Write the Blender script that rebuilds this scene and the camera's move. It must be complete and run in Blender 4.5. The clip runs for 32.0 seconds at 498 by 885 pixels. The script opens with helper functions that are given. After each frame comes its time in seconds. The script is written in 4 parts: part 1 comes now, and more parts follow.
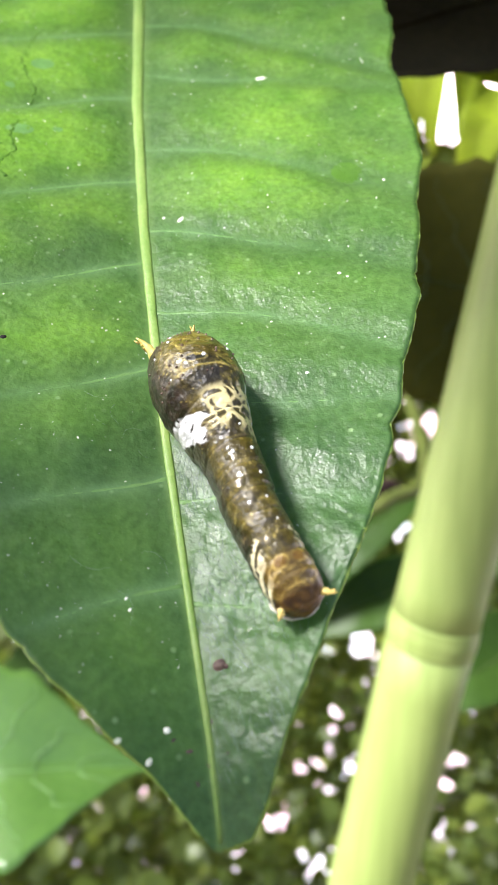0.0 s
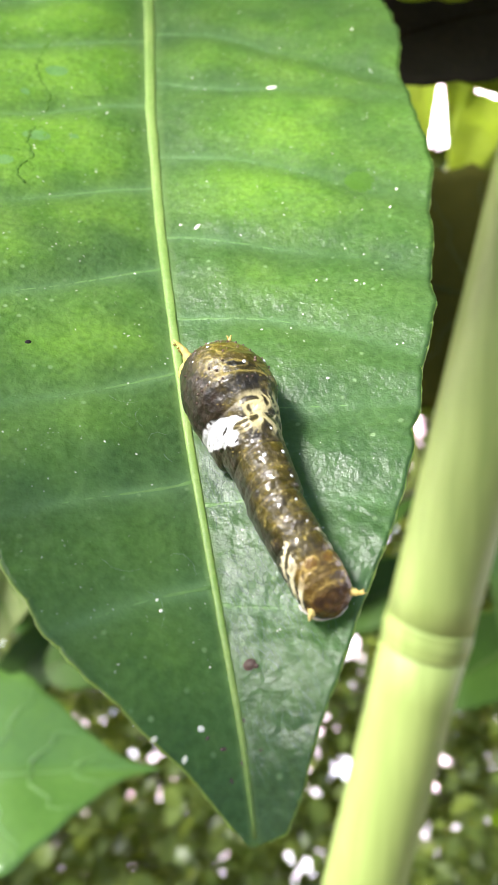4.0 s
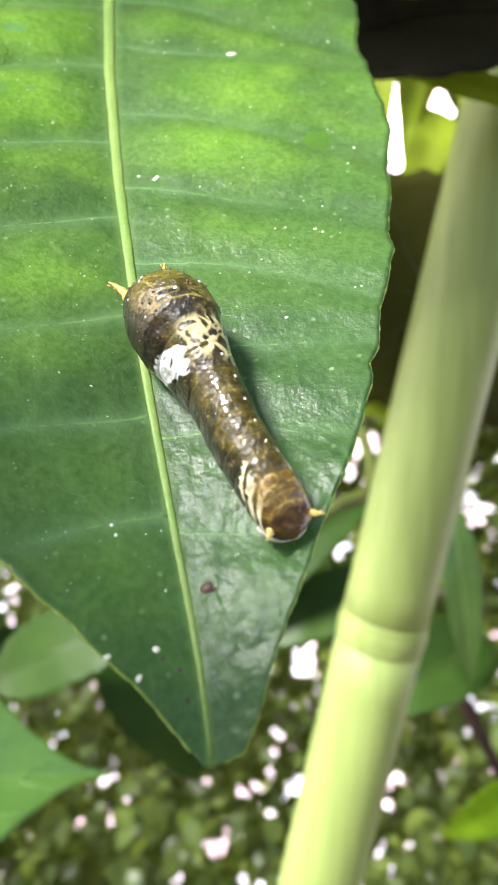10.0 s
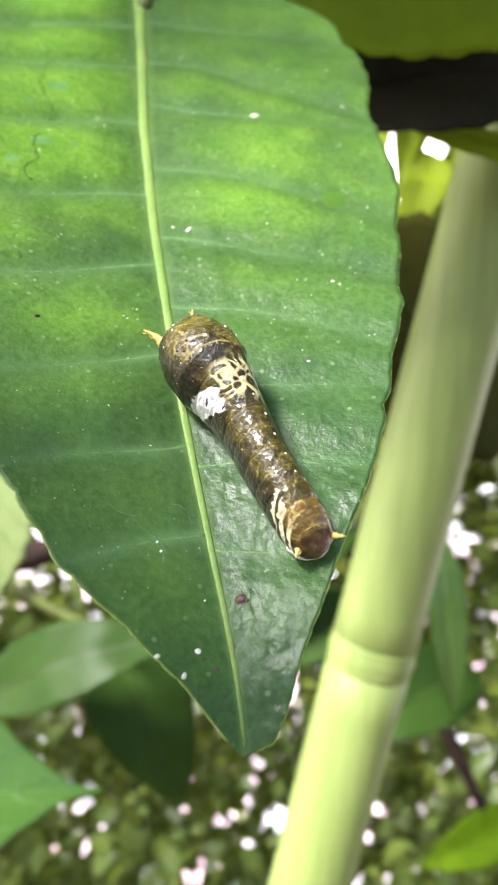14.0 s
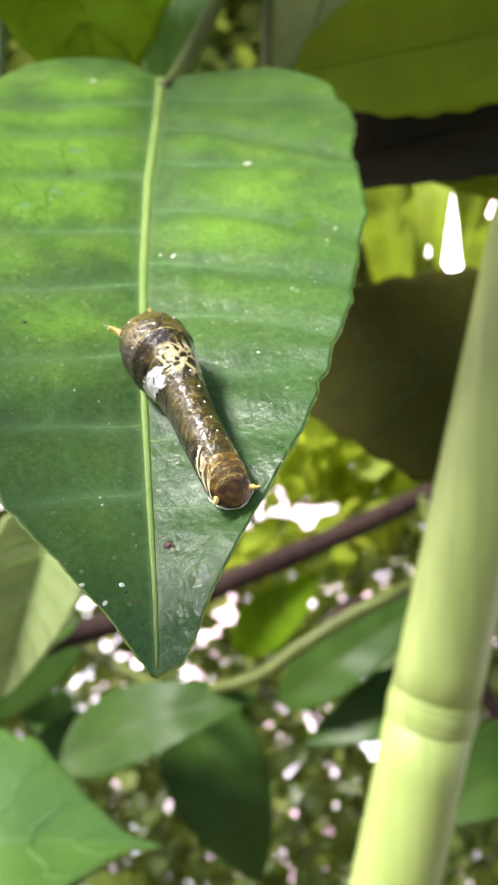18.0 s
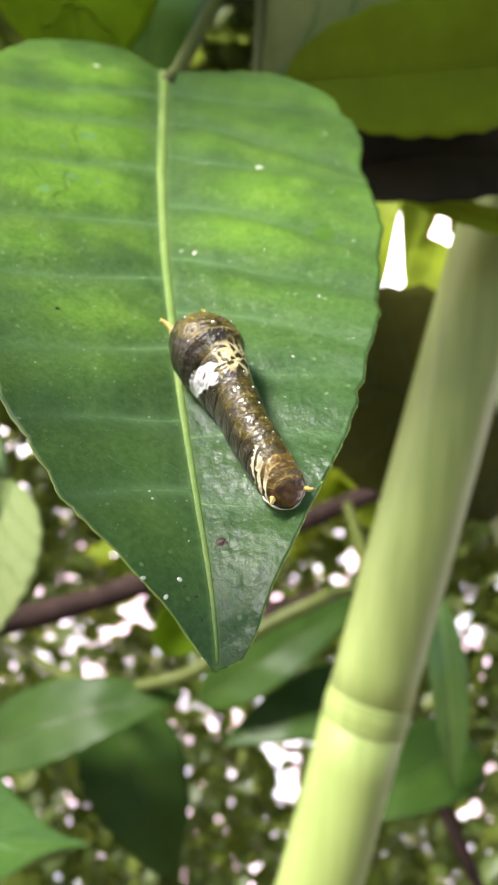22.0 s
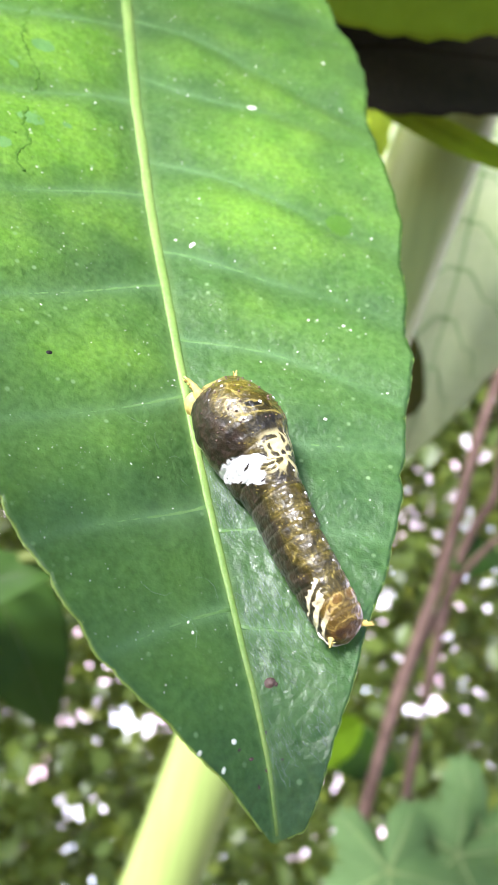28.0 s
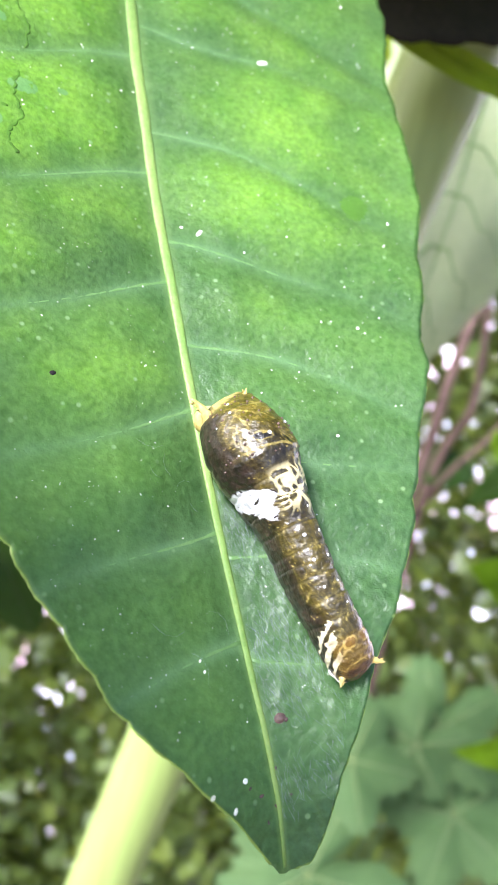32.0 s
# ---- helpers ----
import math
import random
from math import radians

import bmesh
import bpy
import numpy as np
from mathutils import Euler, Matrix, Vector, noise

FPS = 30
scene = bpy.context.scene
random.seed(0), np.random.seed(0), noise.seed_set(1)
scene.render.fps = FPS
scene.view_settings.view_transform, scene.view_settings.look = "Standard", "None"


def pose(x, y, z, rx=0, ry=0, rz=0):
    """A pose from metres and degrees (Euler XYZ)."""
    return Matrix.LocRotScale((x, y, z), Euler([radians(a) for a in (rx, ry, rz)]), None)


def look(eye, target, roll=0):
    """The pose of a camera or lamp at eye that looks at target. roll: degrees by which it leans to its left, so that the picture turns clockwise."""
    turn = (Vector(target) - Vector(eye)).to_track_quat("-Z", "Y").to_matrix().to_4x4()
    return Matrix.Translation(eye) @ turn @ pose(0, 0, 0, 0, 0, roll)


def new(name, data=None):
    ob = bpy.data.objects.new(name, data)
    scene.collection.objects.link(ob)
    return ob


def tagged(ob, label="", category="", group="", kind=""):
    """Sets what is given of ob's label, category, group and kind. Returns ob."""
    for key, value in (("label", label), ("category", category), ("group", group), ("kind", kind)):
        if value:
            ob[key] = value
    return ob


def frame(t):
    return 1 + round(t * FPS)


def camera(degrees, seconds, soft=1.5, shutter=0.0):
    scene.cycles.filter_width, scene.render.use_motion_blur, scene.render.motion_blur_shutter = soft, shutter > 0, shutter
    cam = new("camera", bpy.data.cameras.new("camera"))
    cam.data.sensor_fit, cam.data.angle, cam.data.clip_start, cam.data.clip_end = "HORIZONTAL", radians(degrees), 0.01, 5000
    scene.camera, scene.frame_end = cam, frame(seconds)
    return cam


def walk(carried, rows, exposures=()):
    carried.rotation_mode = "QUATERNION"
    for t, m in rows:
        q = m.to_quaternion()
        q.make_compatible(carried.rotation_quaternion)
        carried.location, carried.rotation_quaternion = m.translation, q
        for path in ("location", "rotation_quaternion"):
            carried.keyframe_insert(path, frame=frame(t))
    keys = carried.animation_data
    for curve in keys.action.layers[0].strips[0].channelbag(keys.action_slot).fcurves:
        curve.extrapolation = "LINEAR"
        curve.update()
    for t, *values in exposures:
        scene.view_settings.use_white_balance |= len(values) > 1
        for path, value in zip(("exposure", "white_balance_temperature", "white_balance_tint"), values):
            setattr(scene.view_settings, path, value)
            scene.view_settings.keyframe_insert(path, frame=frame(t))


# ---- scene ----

# Plan in centimetres round the first eye, which stands 0.9 m over the ground.
EYE = 0.9
cam = camera(37.4, 32.0)
cam.data.dof.use_dof = True
cam.data.dof.focus_distance = 0.051
cam.data.dof.aperture_fstop = 66.0
ROWS = [
    (0, 0.00000, -0.00000, 0.90000, 82.000, -0.000, -0.000),
    (0.5, 0.00019, -0.00097, 0.90041, 81.979, -0.091, -0.325),
    (1, -0.00087, -0.00003, 0.89954, 82.131, -0.032, -0.455),
    (1.5, -0.00177, -0.00211, 0.90109, 81.935, -0.090, -0.617),
    (2, -0.00184, -0.00194, 0.90078, 82.195, -0.094, -0.642),
    (2.5, -0.00183, -0.00315, 0.90138, 82.141, -0.157, -0.690),
    (4.5, -0.00279, -0.00051, 0.90004, 82.195, -0.236, -1.295),
    (5, -0.00290, -0.00317, 0.90133, 82.177, -0.251, -1.553),
    (5.5, -0.00284, -0.00619, 0.90253, 82.258, -0.255, -1.693),
    (6, -0.00363, -0.00610, 0.90257, 82.256, -0.245, -1.878),
    (6.5, -0.00386, -0.00503, 0.90206, 82.152, -0.392, -2.138),
    (7, -0.00389, -0.00531, 0.90222, 82.064, -0.452, -2.321),
    (7.5, -0.00433, -0.00378, 0.90139, 81.997, -0.557, -2.739),
    (8, -0.00516, -0.00272, 0.90091, 81.847, -0.552, -3.180),
    (8.5, -0.00546, -0.00278, 0.90020, 82.123, -0.452, -3.531),
    (9, -0.00348, -0.00286, 0.89897, 82.386, -0.446, -3.859),
    (9.5, -0.00193, -0.00228, 0.89682, 82.896, -0.420, -4.130),
    (10, -0.00262, -0.00101, 0.89453, 83.761, -0.995, -4.431),
    (10.5, -0.00441, -0.00157, 0.89464, 84.062, -1.505, -4.674),
    (11, -0.00424, -0.00138, 0.89378, 84.568, -1.787, -4.746),
    (11.5, -0.00293, -0.00288, 0.89399, 84.875, -1.963, -4.735),
    (12, -0.00351, -0.00450, 0.89425, 85.201, -2.096, -4.782),
    (12.5, -0.00429, -0.00483, 0.89422, 85.451, -2.190, -4.893),
    (13, -0.00457, -0.00524, 0.89467, 85.554, -2.331, -5.016),
    (13.5, -0.00528, -0.00588, 0.89492, 85.630, -2.487, -5.151),
    (14, -0.00605, -0.00678, 0.89543, 85.698, -2.612, -5.359),
    (14.5, -0.00742, -0.00704, 0.89549, 85.864, -2.829, -5.534),
    (16.5, -0.00098, -0.00941, 0.89092, 88.921, -2.355, -2.292),
    (17, 0.00114, -0.00928, 0.88951, 90.151, -1.832, -0.272),
    (17.5, 0.00375, -0.01260, 0.88899, 91.151, -1.619, 1.076),
    (18, 0.00621, -0.01311, 0.88752, 91.991, -1.369, 2.465),
    (18.5, 0.00806, -0.00951, 0.88618, 92.963, -1.507, 3.364),
    (19, 0.00796, -0.01127, 0.88365, 94.092, -1.834, 3.806),
    (19.5, 0.00659, -0.01887, 0.88341, 94.910, -2.190, 3.583),
    (20, 0.00614, -0.01936, 0.88187, 95.493, -2.686, 2.876),
    (20.5, 0.00462, -0.01556, 0.88268, 95.281, -3.286, 1.782),
    (21, 0.00281, -0.01387, 0.88475, 94.122, -3.777, 0.069),
    (21.5, -0.00111, -0.01473, 0.88678, 93.255, -4.228, -2.268),
    (22, -0.00413, -0.01396, 0.88704, 92.328, -4.611, -4.421),
    (22.5, -0.00815, -0.01464, 0.89063, 91.066, -4.974, -6.350),
    (23, -0.01089, -0.01579, 0.89412, 89.516, -5.414, -7.985),
    (23.5, -0.01269, -0.01140, 0.89521, 87.830, -5.843, -9.309),
    (24, -0.01379, -0.00603, 0.89707, 86.090, -6.300, -10.391),
    (24.5, -0.01277, -0.00292, 0.89821, 84.662, -6.677, -11.343),
    (25, -0.01381, -0.00271, 0.89975, 83.582, -7.020, -12.121),
    (25.5, -0.01476, -0.00215, 0.90086, 82.776, -7.383, -12.809),
    (27.5, -0.01773, -0.00192, 0.90392, 80.397, -8.225, -14.583),
    (28, -0.01784, -0.00214, 0.90517, 79.785, -8.440, -15.164),
    (28.5, -0.01951, -0.00432, 0.90658, 79.032, -8.664, -15.777),
    (29, -0.02110, -0.00340, 0.90708, 78.299, -9.022, -16.398),
    (29.5, -0.02214, -0.00117, 0.90894, 76.860, -9.532, -17.172),
    (30, -0.02164, 0.00089, 0.91080, 75.221, -9.993, -17.677),
    (30.5, -0.02209, 0.00066, 0.91060, 74.926, -10.162, -17.952),
    (31, -0.02181, 0.00197, 0.91045, 74.370, -10.288, -17.842),
    (31.5, -0.02149, 0.00026, 0.91206, 73.645, -10.326, -17.496),
    (32, -0.02050, 0.00278, 0.91288, 72.180, -10.130, -16.716),
]
walk(cam, [(t, pose(x, y, z, rx, ry, rz)) for t, x, y, z, rx, ry, rz in ROWS],
     [(0.0, 0.7, 6500, 10), (14.0, 0.72, 6500, 10), (17.0, 0.7, 6550, 11), (20.0, 0.42, 6750, 14), (25.0, 0.8, 6400, 11), (32.0, 1.02, 5850, 16)])

# ---- light ----
# A wide soft opening of bright sky, high behind the eye and to its left; thicket and an added unseen bough shade the
# rest.
TO_SUN = Vector((-0.57, -0.40, 0.71)).normalized()
world = bpy.data.worlds.new("world")
scene.world = world
world.use_nodes = True
wn = world.node_tree.nodes
sky = wn.new("ShaderNodeTexSky")
sky.sky_type = "NISHITA"
sky.sun_disc = False
sky.sun_elevation = math.asin(TO_SUN.z)
sky.sun_rotation = math.atan2(TO_SUN.x, TO_SUN.y)
wn["Background"].inputs[1].default_value = 0.135
world.node_tree.links.new(sky.outputs[0], wn["Background"].inputs[0])
sun = new("sun", bpy.data.lights.new("sun", "SUN"))
sun.data.energy, sun.data.angle, sun.data.color = 6.8, radians(16), (1.0, 0.97, 0.95)
sun.matrix_world = look((0, 0, 5), Vector((0, 0, 5)) - TO_SUN)


# ---- helpers of this scene ----
def cm(x, y, z):
    return Vector((x / 100, y / 100, z / 100 + EYE))


def mesh_of(name, verts, faces, smooth=True):
    me = bpy.data.meshes.new(name)
    me.from_pydata([tuple(v) for v in verts], [], faces)
    if smooth:
        me.polygons.foreach_set("use_smooth", [True] * len(faces))
    me.update()
    return me


def part(name, me, material, parent=None, label=""):
    ob = new(name, me)
    if material and not me.materials:
        me.materials.append(material)
    if parent:
        ob.parent = parent
    return tagged(ob, label)


def tube(path, radii, sides=10, squash=1.0, up=Vector((0, 0, 1))):
    """Vertices and faces of a closed tube through the points, thinning as radii say."""
    verts, faces, n = [], [], len(path)
    for i, p in enumerate(path):
        d = (path[min(i + 1, n - 1)] - path[max(i - 1, 0)]).normalized()
        a = d.cross(up)
        a = a.normalized() if a.length > 1e-4 else Vector((1, 0, 0))
        b = a.cross(d)
        for k in range(sides):
            w = 2 * math.pi * k / sides
            verts.append(p + (a * math.cos(w) + b * math.sin(w) * squash) * radii[i])
    for i in range(n - 1):
        for k in range(sides):
            k2 = (k + 1) % sides
            faces.append((i * sides + k, i * sides + k2, (i + 1) * sides + k2, (i + 1) * sides + k))
    faces.append(tuple(range(sides))[::-1])
    faces.append(tuple((n - 1) * sides + k for k in range(sides)))
    return verts, faces


def smooth_line(points, steps):
    """A Catmull-Rom line through a few points."""
    pts = [points[0] * 2 - points[1]] + list(points) + [points[-1] * 2 - points[-2]]
    out = []
    for i in range(1, len(pts) - 2):
        for k in range(steps):
            s = k / steps
            a, b, c, d = pts[i - 1], pts[i], pts[i + 1], pts[i + 2]
            out.append(0.5 * (2 * b + (c - a) * s + (2 * a - 5 * b + 4 * c - d) * s * s + (3 * b - a - 3 * c + d) * s ** 3))
    out.append(points[-1])
    return out


def nodes_of(name):
    m = bpy.data.materials.new(name)
    m.use_nodes = True
    nt = m.node_tree
    nt.nodes.clear()
    return m, nt, nt.nodes.new("ShaderNodeOutputMaterial")


def add(nt, kind, **values):
    n = nt.nodes.new(kind)
    for key, value in values.items():
        n.inputs[key.replace("_", " ")].default_value = value
    return n


def ramp(nt, source, stops):
    r = nt.nodes.new("ShaderNodeValToRGB")
    el = r.color_ramp.elements
    el[0].position, el[0].color = stops[0][0], (*stops[0][1], 1)
    el[1].position, el[1].color = stops[-1][0], (*stops[-1][1], 1)
    for pos, col in stops[1:-1]:
        e = el.new(pos)
        e.color = (*col, 1)
    nt.links.new(source, r.inputs[0])
    return r.outputs[0]


def noise_of(nt, scale, detail=4.0, rough=0.55, coords="Object"):
    tc = nt.nodes.new("ShaderNodeTexCoord")
    n = add(nt, "ShaderNodeTexNoise", Scale=scale, Detail=detail, Roughness=rough)
    nt.links.new(tc.outputs[coords], n.inputs["Vector"])
    return n.outputs["Fac"]


def mixed(nt, fac, a, b, blend="MIX"):
    m = nt.nodes.new("ShaderNodeMix")
    m.data_type, m.blend_type = "RGBA", blend
    for value, slot in ((fac, 0), (a, 6), (b, 7)):
        if hasattr(value, "is_output"):
            nt.links.new(value, m.inputs[slot])
        elif slot == 0:
            m.inputs[0].default_value = value
        else:
            m.inputs[slot].default_value = (*value, 1)
    return m.outputs[2]


def leaf_material(name, dark, light, glow, through_part=0.4, rough=0.35, scale=60.0, bump=0.15, island=False, sheen=0.5):
    """Green blade: glossy skin over a body that lets light through."""
    m, nt, out = nodes_of(name)
    colour = ramp(nt, noise_of(nt, scale), [(0.3, dark), (0.7, light)])
    fine = noise_of(nt, scale * 14, 3.0)
    colour = mixed(nt, 0.35, colour, ramp(nt, fine, [(0.35, dark), (0.65, light)]))
    if island:
        geo = nt.nodes.new("ShaderNodeNewGeometry")
        tint = ramp(nt, geo.outputs["Random Per Island"], [(0.0, (0.55, 0.52, 0.5)), (0.6, (1, 0.97, 0.95)), (1.0, (1.5, 1.25, 0.75))])
        colour = mixed(nt, 1.0, colour, tint, "MULTIPLY")
    height = noise_of(nt, scale * 9, 5.0)
    skin = add(nt, "ShaderNodeBsdfPrincipled", Roughness=rough)
    skin.inputs["Specular IOR Level"].default_value = sheen
    nt.links.new(colour, skin.inputs["Base Color"])
    body = nt.nodes.new("ShaderNodeBsdfTranslucent")
    weak = tuple(0.45 * g for g in glow)
    nt.links.new(mixed(nt, 0.35, ramp(nt, noise_of(nt, scale * 1.3, 3.0), [(0.36, weak), (0.66, glow)]), colour), body.inputs["Color"])
    bumped = add(nt, "ShaderNodeBump", Strength=bump, Distance=0.0004)
    nt.links.new(height, bumped.inputs["Height"])
    for n in (skin, body):
        nt.links.new(bumped.outputs[0], n.inputs["Normal"])
    mix = nt.nodes.new("ShaderNodeMixShader")
    mix.inputs[0].default_value = through_part
    nt.links.new(skin.outputs[0], mix.inputs[1])
    nt.links.new(body.outputs[0], mix.inputs[2])
    nt.links.new(mix.outputs[0], out.inputs[0])
    return m


def plain_material(name, dark, light, rough=0.6, scale=80.0, bump=0.3, distance=0.0005, stretch=None, specular=0.5, coat=0.0):
    m, nt, out = nodes_of(name)
    tc = nt.nodes.new("ShaderNodeTexCoord")
    mp = nt.nodes.new("ShaderNodeMapping")
    mp.inputs["Scale"].default_value = stretch or (1, 1, 1)
    nt.links.new(tc.outputs["Object"], mp.inputs["Vector"])
    n = add(nt, "ShaderNodeTexNoise", Scale=scale, Detail=6.0, Roughness=0.6)
    nt.links.new(mp.outputs[0], n.inputs["Vector"])
    skin = add(nt, "ShaderNodeBsdfPrincipled", Roughness=rough)
    skin.inputs["Specular IOR Level"].default_value = specular
    skin.inputs["Coat Weight"].default_value = coat
    nt.links.new(ramp(nt, n.outputs["Fac"], [(0.3, dark), (0.7, light)]), skin.inputs["Base Color"])
    b = add(nt, "ShaderNodeBump", Strength=bump, Distance=distance)
    nt.links.new(n.outputs["Fac"], b.inputs["Height"])
    nt.links.new(b.outputs[0], skin.inputs["Normal"])
    nt.links.new(skin.outputs[0], out.inputs[0])
    return m


def hero_material(name):
    """The leathery upper side: dark and yellow-green flesh by the pigment field, which also holds painted light; pale
    veins and net, oil dots, fine pores.
    """
    m, nt, out = nodes_of(name)
    tc = nt.nodes.new("ShaderNodeTexCoord")
    field = nt.nodes.new("ShaderNodeAttribute")
    field.attribute_name = "pigment"
    part_of = nt.nodes.new("ShaderNodeSeparateColor")
    nt.links.new(field.outputs["Color"], part_of.inputs[0])
    dark = ramp(nt, noise_of(nt, 95.0), [(0.3, (0.036, 0.088, 0.034)), (0.7, (0.075, 0.160, 0.054))])
    lively = ramp(nt, noise_of(nt, 210.0, 5.0), [(0.3, (0.125, 0.29, 0.034)), (0.72, (0.225, 0.42, 0.052))])
    colour = mixed(nt, part_of.outputs[0], dark, lively)
    fine = ramp(nt, noise_of(nt, 2100.0, 3.0), [(0.32, (0.60, 0.64, 0.58)), (0.68, (1.36, 1.3, 1.3))])
    colour = mixed(nt, 0.8, colour, fine, "MULTIPLY")
    # Net of the smallest veins.
    warp = nt.nodes.new("ShaderNodeVectorMath")
    warp.operation = "MULTIPLY_ADD"
    wob = add(nt, "ShaderNodeTexNoise", Scale=260.0, Detail=2.0)
    warp.inputs[1].default_value = (0.0018, 0.0018, 0.0018)
    nt.links.new(tc.outputs["Object"], wob.inputs["Vector"])
    nt.links.new(wob.outputs["Color"], warp.inputs[0])
    nt.links.new(tc.outputs["Object"], warp.inputs[2])
    cells = add(nt, "ShaderNodeTexVoronoi", Scale=640.0)
    cells.feature = "DISTANCE_TO_EDGE"
    nt.links.new(warp.outputs[0], cells.inputs["Vector"])
    lines = ramp(nt, cells.outputs["Distance"], [(0.0, (0.15, 0.15, 0.15)), (0.16, (0, 0, 0))])
    colour = mixed(nt, lines, colour, (0.17, 0.31, 0.095))
    # Pale oil dots.
    dots = add(nt, "ShaderNodeTexVoronoi", Scale=900.0)
    nt.links.new(tc.outputs["Object"], dots.inputs["Vector"])
    round_dot = ramp(nt, dots.outputs["Distance"], [(0.10, (0.85, 0.85, 0.85)), (0.20, (0, 0, 0))])
    chance = nt.nodes.new("ShaderNodeSeparateColor")
    nt.links.new(dots.outputs["Color"], chance.inputs[0])
    some = ramp(nt, chance.outputs[0], [(0.50, (0, 0, 0)), (0.95, (1, 1, 1))])
    colour = mixed(nt, mixed(nt, 1.0, round_dot, some, "MULTIPLY"), colour, (0.30, 0.46, 0.20))
    colour = mixed(nt, mixed(nt, 1.0, part_of.outputs[1], (0.70, 0.70, 0.70), "MULTIPLY"), colour, (0.165, 0.30, 0.130))
    colour = mixed(nt, mixed(nt, 1.0, part_of.outputs[2], (0.62, 0.62, 0.62), "MULTIPLY"), colour, (0.20, 0.33, 0.10))
    height = mixed(nt, 0.45, noise_of(nt, 1150.0, 4.0), noise_of(nt, 3200.0, 2.0))
    height = mixed(nt, 0.35, height, cells.outputs["Distance"])
    skin = add(nt, "ShaderNodeBsdfPrincipled")
    skin.inputs["Specular IOR Level"].default_value = 0.5
    nt.links.new(ramp(nt, noise_of(nt, 420.0, 5.0), [(0.3, (0.31, 0.29, 0.29)), (0.7, (0.47, 0.47, 0.47))]), skin.inputs["Roughness"])
    nt.links.new(colour, skin.inputs["Base Color"])
    body = nt.nodes.new("ShaderNodeBsdfTranslucent")
    nt.links.new(mixed(nt, 0.45, ramp(nt, noise_of(nt, 110.0, 3.0), [(0.36, (0.20, 0.36, 0.06)), (0.66, (0.38, 0.66, 0.12))]), colour), body.inputs["Color"])
    bumped = add(nt, "ShaderNodeBump", Strength=0.55, Distance=0.00035)
    nt.links.new(height, bumped.inputs["Height"])
    for n in (skin, body):
        nt.links.new(bumped.outputs[0], n.inputs["Normal"])
    mix = nt.nodes.new("ShaderNodeMixShader")
    mix.inputs[0].default_value = 0.44
    nt.links.new(skin.outputs[0], mix.inputs[1])
    nt.links.new(body.outputs[0], mix.inputs[2])
    nt.links.new(mix.outputs[0], out.inputs[0])
    return m


# ---- materials ----
HERO = hero_material("citrus_leaf")
RIB = leaf_material("leaf_rib", (0.17, 0.31, 0.06), (0.30, 0.42, 0.11), (0.5, 0.7, 0.15), 0.3, 0.45, 200.0, 0.3)
VEIN = leaf_material("leaf_vein", (0.15, 0.30, 0.085), (0.23, 0.40, 0.14), (0.4, 0.7, 0.15), 0.45, 0.4, 200.0, 0.2)
DULL = leaf_material("dull_vein", (0.05, 0.075, 0.02), (0.08, 0.11, 0.03), (0.3, 0.4, 0.08), 0.3, 0.5, 200.0, 0.2)
DUST = plain_material("pale_dust", (0.6, 0.62, 0.45), (0.85, 0.85, 0.75), 0.5, 900.0)
GREEN = leaf_material("green_leaf", (0.075, 0.17, 0.034), (0.125, 0.245, 0.055), (0.35, 0.6, 0.08), 0.34, 0.25, 40.0, 0.4, sheen=0.9)
LIME = leaf_material("bright_green_leaf", (0.14, 0.25, 0.012), (0.22, 0.36, 0.018), (0.62, 0.85, 0.04), 0.62, 0.7, 40.0, sheen=0.06)
# Thicket shade is put into these two dark leaf colours.
SHADED_GREEN = leaf_material("shaded_green_leaf", (0.026, 0.062, 0.010), (0.052, 0.105, 0.018), (0.16, 0.28, 0.02), 0.25, 0.36, 40.0, 0.4, sheen=0.14)
SHADED_BRONZE = leaf_material("shaded_bronze_leaf", (0.048, 0.052, 0.010), (0.085, 0.084, 0.016), (0.30, 0.30, 0.04), 0.35, 0.6, 40.0, sheen=0.1)
# Near-black because deep shade is put into the leaf colour.
SHADE = leaf_material("deep_shade_leaf", (0.012, 0.011, 0.006), (0.034, 0.028, 0.016), (0.04, 0.04, 0.01), 0.12, 0.7, 60.0, sheen=0.05)
OLIVE = leaf_material("olive_leaf_underside", (0.20, 0.31, 0.018), (0.29, 0.43, 0.030), (0.6, 0.8, 0.05), 0.55, 0.6, 40.0, sheen=0.15)
# Backlit brightness is put into this colour, on top of real translucency.
YELLOW = leaf_material("sun_coloured_leaf", (0.30, 0.42, 0.03), (0.48, 0.58, 0.06), (0.85, 0.95, 0.10), 0.66, 0.5, 40.0, 0.4, sheen=0.3)
PALE = leaf_material("pale_leaf_underside", (0.27, 0.36, 0.13), (0.40, 0.48, 0.21), (0.5, 0.6, 0.2), 0.45, 0.65, 40.0, sheen=0.25)
LOBED = leaf_material("soft_green_leaf", (0.080, 0.15, 0.05), (0.13, 0.21, 0.075), (0.4, 0.6, 0.15), 0.35, 0.7, 30.0, sheen=0.2)
LIGHT = leaf_material("pale_green_leaf_underside", (0.46, 0.54, 0.28), (0.60, 0.66, 0.39), (0.65, 0.75, 0.35), 0.35, 0.65, 40.0, sheen=0.25)
FAR = leaf_material("far_foliage", (0.070, 0.115, 0.030), (0.13, 0.19, 0.050), (0.50, 0.65, 0.08), 0.45, 0.4, 10.0, 0.1, True)
STEM = plain_material("green_stem", (0.215, 0.29, 0.072), (0.29, 0.365, 0.105), 0.55, 60.0, 0.15, 0.0004, (6, 6, 0.5))
